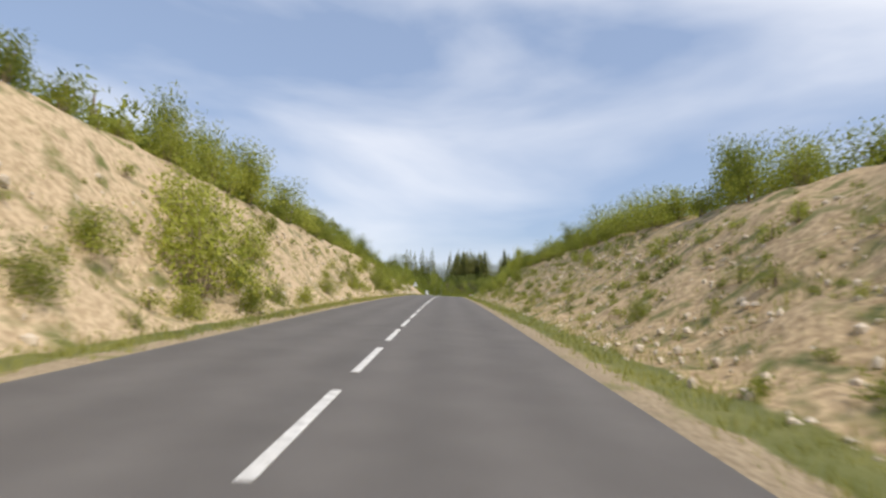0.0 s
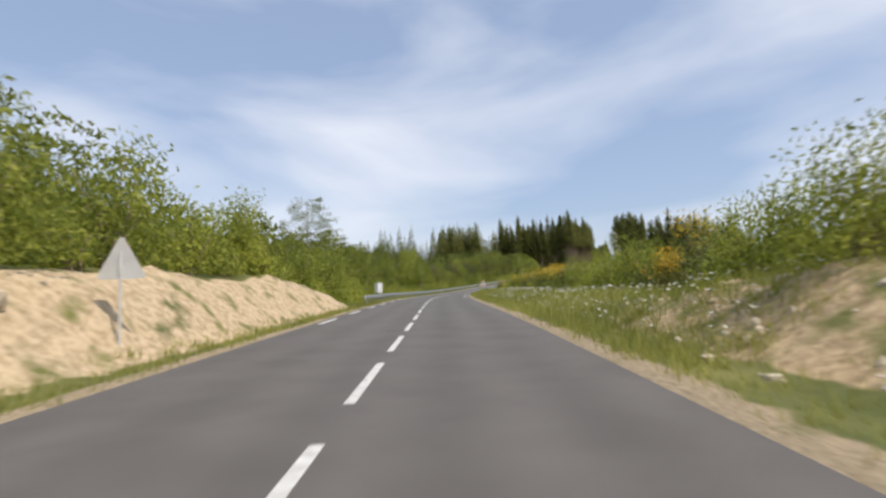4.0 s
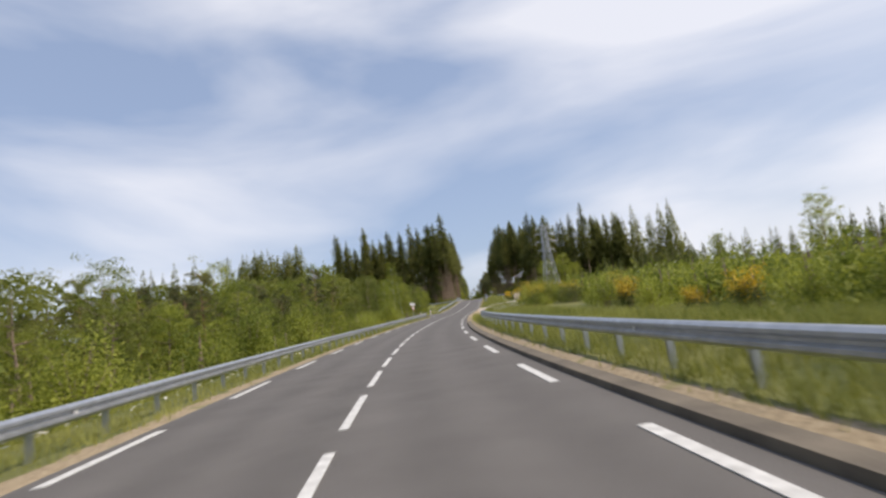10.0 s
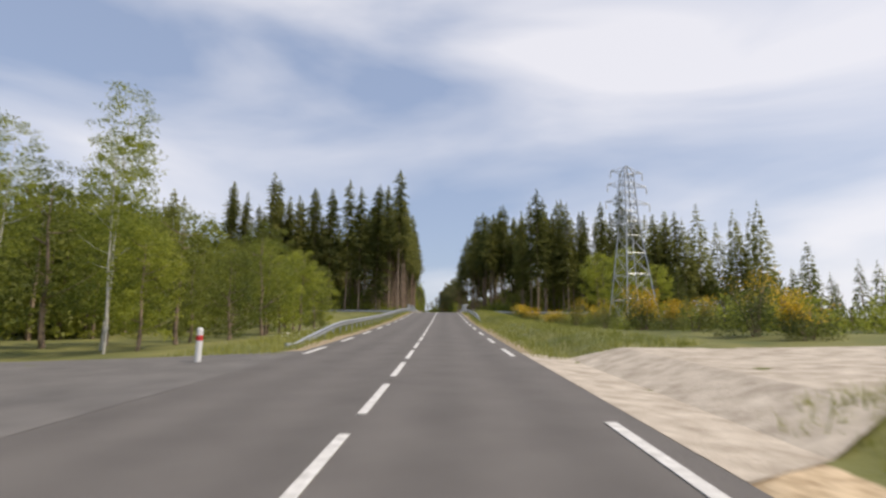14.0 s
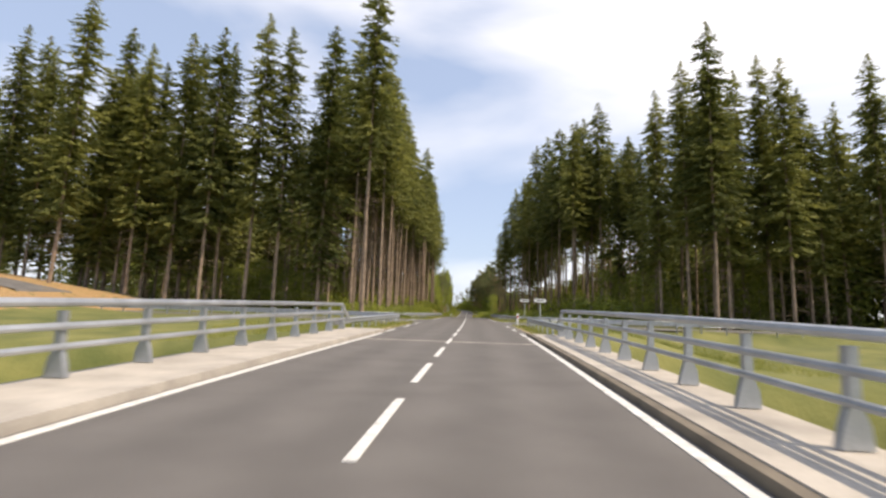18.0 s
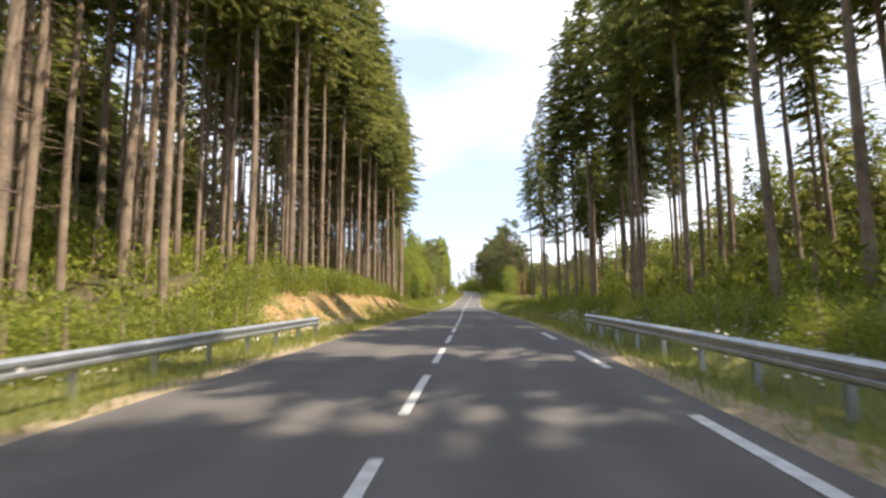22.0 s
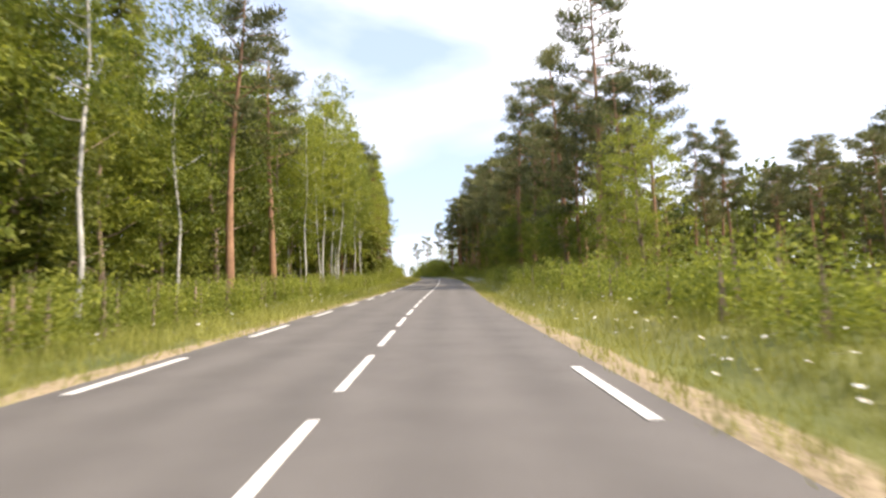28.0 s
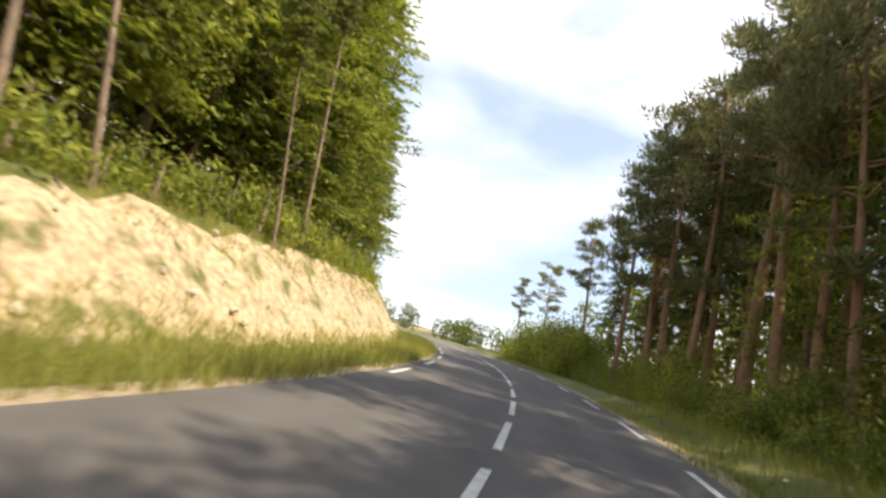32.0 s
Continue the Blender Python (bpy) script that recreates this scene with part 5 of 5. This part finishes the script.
belt(YOUNG, 700, 722, -9.5, -10, 5.5, (0.7, 1.1))
belt(FIR, 704, 790, -12.0, -12.5, 4.4, (0.85, 1.15), rows=2, row_gap=4.5)
for s, d, k in ((716, -10.6, 0.95), (733, -11.2, 0.9), (721, -12.0, 0.8)):
    plant(BROWN, s, d, k)
for s, d, k, tip in ((741, -9.8, 0.5, 9), (744, -10.4, 0.55, 12), (752, -9.6, 0.42, 10), (756, -10.2, 0.5, 6)):
    plant(INNER, s, d, k, turn=-60, tip=tip)
behind(712, 792, -10.2, -10.6, 1.6, (0.55, 0.9), 2, 1.8)
belt(PINE, 674, 700, 14, 13, 6.0, (1.0, 1.22), rows=2, row_gap=5)
belt(PINE, 700, 745, 12, 11, 5.0, (1.15, 1.35), rows=2, row_gap=4)
belt(PINE, 745, 778, 10.5, 10.0, 4.2, (1.05, 1.3), rows=4, row_gap=3.6)
belt(SHRUB[3:] + SHRUB[1:2], 778, 796, 8.0, 8.0, 2.2, (1.0, 1.4), rows=2, row_gap=2.5)
belt(SHRUB, 744, 800, 8.8, 8.4, 3.0, (0.5, 0.8))
behind(744, 800, 12, 11, 1.8, (0.7, 1.1), 3, 2.6)
belt(BROAD, 686, 706, 13.5, 13.0, 9.0, (0.8, 1.0), rows=1)
belt(BROAD, 664, 706, 13, 13, 9.0, (0.7, 0.95))
belt(BROAD + OAK[:1], 706, 762, 11.2, 12.2, 6.4, (0.9, 1.15), rows=2, row_gap=5.0)
belt(MIDDLE, 744, 790, 15, 14, 6.0, (0.5, 0.62), rows=2, row_gap=4)
for s, d, k in ((785, 11.0, 0.8), (797, 11.5, 0.62), (801, 10.0, 0.55)):
    plant(PINE, s, d, k)
for m in MASTERS:
    if m.name not in USED:
        plant([m], 640 + 3 * rng.uniform(0, 10), 55 + rng.uniform(0, 20), 1.0)


def woods(name, label, sites, maker, mat, bark, category="woodland"):
    """A wood too far off to count: trunks and crowns of many trees."""
    tv, tf, cv = [], [], []
    forms = [maker(k) for k in range(3)]
    for s, d, k in sites:
        near = max(-85, min(85, d))
        p = at(s, near)
        dr = Vector((math.cos(radians(27)), -math.sin(radians(27)), 0)) * (d - near)
        base = np.array((p.x + dr.x, p.y + dr.y, p.z + ground_up(s, d) - 0.3 * min(k, 1) + (step01(abs(d), 90, 900) * 5)))
        v = forms[int(rng.integers(0, 3))]
        q = rng.uniform(0, 6.28)
        rot = np.array(((math.cos(q), -math.sin(q), 0), (math.sin(q), math.cos(q), 0), (0, 0, 1)))
        cv.append(v @ rot.T * k + base)
        h = v[:, 2].max() * k
        i = len(tv)
        tv += [(base[0] + 0.2 * k * math.cos(w), base[1] + 0.2 * k * math.sin(w), base[2]) for w in (0, 1.57, 3.14, 4.71)] + [(base[0], base[1], base[2] + h * 0.9)]
        tf += [(i, i + 1, i + 4), (i + 1, i + 2, i + 4), (i + 2, i + 3, i + 4), (i + 3, i, i + 4)]
    w = tagged(new(name), label, category, kind="stuff")
    share("crowns", leaf_mesh("crowns", np.concatenate(cv), mat), w)
    share("trunks", mesh_from("trunks", tv, tf, bark), w)
    return w


def far_spruce(k):
    return cone_crown(16 + k, 0.06, 3.1, 300 + k, 620, 0.62)


def far_tall(k):
    return cone_crown(30 + k, 0.2, 4.4, 330 + k, 900, 0.85)


def far_broad(k):
    b, v = broadleaf(11 + k, 3.4, 310 + k, 0.06, 460, 0.46)
    b.free()
    return v


def mid_broad(k):
    b, v = broadleaf(11 + k, 3.4, 320 + k, 0.06, 1200, 0.25)
    b.free()
    return v


def near_shrub(k):
    b, v = shrub(2.6, 1.8, 360 + k, 1100, 0.085)
    b.free()
    return v


def far_shrub(k):
    b, v = shrub(2.6, 1.8, 350 + k, 400, 0.155)
    b.free()
    return v


def scatter(n, s0, s1, d0, d1, lo, hi):
    return [(rng.uniform(s0, s1), rng.uniform(d0, d1), rng.uniform(lo, hi)) for _ in range(n)]




def open_gap(sites):
    """Leaves free the field between the tall forest and the next wood."""
    return [q for q in sites if not (q[0] > 472 and -60 - 0.64 * (q[0] - 470) > q[1] > -69 - 0.78 * (q[0] - 470))]


CLOSE = lambda q: q[2] > 0.25 and (abs(q[1]) < 9.5 or abs(q[1]) < 13 and q[2] > 0.9)
NEAR = [q for q in THICKET if CLOSE(q)]
woods("undergrowth", "dense fresh green undergrowth along the verge", NEAR, near_shrub, M_shrub, M_bark, "undergrowth")
woods("thicket", "thick green undergrowth of shrubs and saplings", [q for q in THICKET if not CLOSE(q)], far_shrub, M_shrub, M_bark, "undergrowth")
LEAFY = scatter(220, 130, 400, -70, -27, 0.75, 1.05) + scatter(60, 336, 390, -62, -28, 0.95, 1.25) + scatter(100, 125, 240, -62, -26, 1.2, 1.5) + scatter(70, 60, 330, -150, -70, 0.9, 1.3) + scatter(60, 600, 780, -50, -22, 1.0, 1.4) + scatter(130, 470, 596, -44, -20, 0.4, 0.7) + scatter(150, 470, 600, 20, 46, 0.4, 0.7) + scatter(120, 450, 640, 44, 95, 0.6, 0.9) + scatter(80, 475, 610, 38, 62, 0.85, 1.15) + scatter(60, 500, 604, 27, 50, 0.8, 1.1) + open_gap(scatter(90, 480, 620, -80, -34, 0.5, 0.8)) + scatter(110, 604, 700, 30, 75, 0.65, 0.95) + scatter(60, 712, 800, 17, 42, 0.9, 1.3) \
    + scatter(50, 690, 775, 24, 60, 0.9, 1.3) + scatter(220, 905, 957, -160, 260, 0.6, 1.0) + scatter(30, -20, 120, -45, -24, 0.5, 0.8) + scatter(26, 462, 486, -102, -80, 0.9, 1.3)
woods("leafy_woods", "dense green broadleaf woods behind the roadside trees", [q for q in LEAFY if abs(q[1]) >= 40], far_broad, M_leafdark, M_bark)
woods("leafy_thicket", "green broadleaf trees close behind the roadside trees", [q for q in LEAFY if abs(q[1]) < 40], mid_broad, M_leafdark, M_bark)
woods("spruce_woods", "dark spruce plantation seen across the bushes", scatter(300, 110, 440, 95, 190, 0.5, 0.75) + scatter(50, 330, 400, 34, 60, 0.35, 0.55) + scatter(90, 600, 720, 60, 120, 0.6, 0.8), far_spruce, M_needle, M_bark)
woods("tall_spruce_woods", "depth of the tall spruce forest behind its edge", open_gap(scatter(70, 502, 585, -75, -36, 0.9, 1.15)) + open_gap(scatter(35, 550, 606, -70, -26, 0.8, 1.0)) + scatter(60, 455, 545, 40, 90, 0.9, 1.1) + scatter(30, 500, 560, 30, 46, 0.5, 0.8) + open_gap(scatter(70, 520, 620, -210, -90, 0.9, 1.3)) + open_gap(scatter(46, 480, 515, -124, -84, 1.1, 1.3)), far_tall, M_needle, M_bark)

# ---- grass and flowers ----


def grass(name, label, bands, mat):
    vs = []
    for s0, s1, d0, d1, per, tall in bands:
        n = int((s1 - s0) * abs(d1 - d0) * per * 2.0)
        ss = rng.uniform(s0, s1, n)
        dd = rng.uniform(min(d0, d1), max(d0, d1), n)
        keep = [i for i in range(n) if not (446.5 < ss[i] < 459.4 and abs(dd[i]) > 3.5 or 405 < ss[i] < 430 or (dd[i] < 0 and 324 < ss[i] < 335) or (dd[i] > 0 and 298 < ss[i] < 336 and dd[i] < 5.5) or (dd[i] > 0 and 327 < ss[i] < 335))]
        base = np.array([tuple(at(ss[i], dd[i], ground_up(ss[i], dd[i]))) for i in keep])
        if not len(base):
            continue
        for b in range(7):
            k = len(base)
            q = rng.uniform(0, 6.28, k)
            h = tall * rng.uniform(0.4, 1.25, k)
            root = base + np.c_[rng.normal(0, 0.13, (k, 2)), np.full(k, -0.04)]
            w = 0.007 + 0.008 * rng.uniform(0, 1, k)
            side = np.c_[np.cos(q) * w, np.sin(q) * w, np.zeros(k)]
            tip = root + np.c_[rng.normal(0, 0.3, (k, 2)) * h[:, None], h]
            vs.append(np.stack([root - side, root + side, tip], 1).reshape(-1, 3))
    ob = share(name, leaf_mesh(name, np.concatenate(vs), mat))
    return tagged(ob, label, "grass", kind="stuff")


grass("verge_grass", "rough green and straw-coloured grass on the verges",
      [(-2, 140, -5.6, -4.0, 6, 0.22), (0, 104, -9, -5.6, 2.2, 0.28), (0, 110, 5.6, 12, 2.4, 0.24), (-2, 112, 4.2, 5.8, 6, 0.2), (104, 300, 4.4, 9.8, 6.5, 0.42), (104, 200, 4.2, 6.5, 6, 0.3), (136, 330, -8.0, -4.2, 4, 0.3), (336, 405, -8.0, -4.2, 4.5, 0.32), (336, 405, 4.0, 9.5, 4.5, 0.32), (192, 292, 4.6, 9.5, 6, 0.2), (298, 327, 5.5, 14, 8, 0.28),
       (430, 530, -7.5, -3.9, 5.5, 0.3), (430, 447, -16, -7.5, 5, 0.3), (430, 447, 8.5, 18, 5, 0.3), (430, 530, 3.9, 8.5, 5.5, 0.3), (530, 745, -5.2, -3.8, 6, 0.26), (530, 745, -7.5, -5.2, 6, 0.55), (530, 760, 3.8, 5.4, 6, 0.28), (530, 760, 5.4, 8.0, 5, 0.55), (715, 800, -7.0, -3.9, 7, 0.5), (715, 790, -13, -8.6, 4, 0.4), (459.8, 463.5, 7.0, 26, 9, 0.3), (459.4, 461.5, -24, -8.5, 9, 0.3)], M_blade)


def daisies(patches):
    pet, yol = [], []
    for s0, s1, d0, d1, n in patches:
        for _ in range(n):
            s, d = rng.uniform(s0, s1), rng.uniform(d0, d1)
            if not clear(s, math.copysign(max(abs(d), 4.7), d)):
                continue
            c = np.array(at(s, d, ground_up(s, d) + rng.uniform(0.22, 0.5)))
            tilt = Vector((rng.normal(0, 0.35), rng.normal(0, 0.35), 1)).normalized()
            a = np.array(tilt.cross(Vector((1, 0.2, 0))).normalized())
            b = np.cross(np.array(tilt), a)
            r = rng.uniform(0.028, 0.05)
            for k in range(3):
                q = k * math.pi / 3
                u, w = a * math.cos(q) + b * math.sin(q), -a * math.sin(q) + b * math.cos(q)
                pet.append(np.stack([c - u * r + w * r * 0.3, c - u * r - w * r * 0.3, c + u * r]))
                pet.append(np.stack([c + u * r + w * r * 0.3, c + u * r - w * r * 0.3, c - u * r]))
            top = c + np.array(tilt) * 0.006
            yol.append(np.stack([top - a * r * 0.35, top + b * r * 0.35, top + a * r * 0.35]))
            yol.append(np.stack([top - a * r * 0.35, top - b * r * 0.35, top + a * r * 0.35]))
    f = tagged(new("daisies"), "white oxeye daisies flowering in the verge grass", "flowers", kind="stuff")
    share("petals", leaf_mesh("petals", np.concatenate(pet), M_petal), f)
    share("hearts", leaf_mesh("hearts", np.concatenate(yol), M_yolk), f)


daisies([(276, 302, 6.4, 9.2, 300), (300, 322, 6.6, 10, 260), (105, 150, 5.4, 9.0, 1100), (150, 192, 6.5, 10, 200), (200, 320, -6.5, -5.2, 1900), (296, 322, 8, 12, 160), (340, 405, -6.5, -5.3, 260), (430, 447, -7.0, -4.6, 260), (430, 447, 5.3, 8, 160),
         (462, 525, -6.8, -5.5, 420), (468, 525, 5.3, 7.5, 420), (530, 600, 5.0, 7.0, 160), (600, 745, 4.6, 7.2, 700), (590, 720, -6.8, -4.8, 300), (545, 590, -5.8, -4.6, 60), (700, 738, 4.9, 6.2, 900), (462, 525, 5.2, 6.2, 700), (462, 525, -6.2, -5.3, 500), (590, 640, -6.5, -5.0, 250)])


def loose_stones():
    """Stones lying about on the cut banks, each a lump of its own in one heap."""
    verts, faces = [], []
    base = bmesh.new()
    bmesh.ops.create_icosphere(base, subdivisions=1, radius=1.0)
    bv = np.array([v.co for v in base.verts])
    bf = [[v.index for v in f.verts] for f in base.faces]
    base.free()
    for s0, s1, d0, d1, n, lo, hi in ((0, 112, 5.4, 12, 2200, 0.03, 0.12), (0, 100, -9.5, -5.2, 500, 0.04, 0.16), (60, 96, -8, -5.6, 60, 0.12, 0.3), (86, 106, -7.2, -5.5, 45, 0.2, 0.42), (512, 575, -8, -6.2, 120, 0.04, 0.14), (725, 790, -9.5, -6.2, 160, 0.04, 0.13)):
        for _ in range(n):
            s, d = rng.uniform(s0, s1), rng.uniform(d0, d1)
            k = rng.uniform(lo, hi)
            p = np.array(at(s, d, ground_up(s, d) + k * 0.15))
            v = bv * (1 + rng.normal(0, 0.16, (len(bv), 1))) * k * rng.uniform(0.6, 1.2, 3)
            i = len(verts)
            verts += [tuple(q) for q in v + p]
            faces += [tuple(a + i for a in f) for f in bf]
    ob = share("loose_stones", mesh_from("loose_stones", verts, faces, M_rock))
    tagged(ob, "pale loose stones scattered over the cut banks", "stones", kind="stuff")


loose_stones()
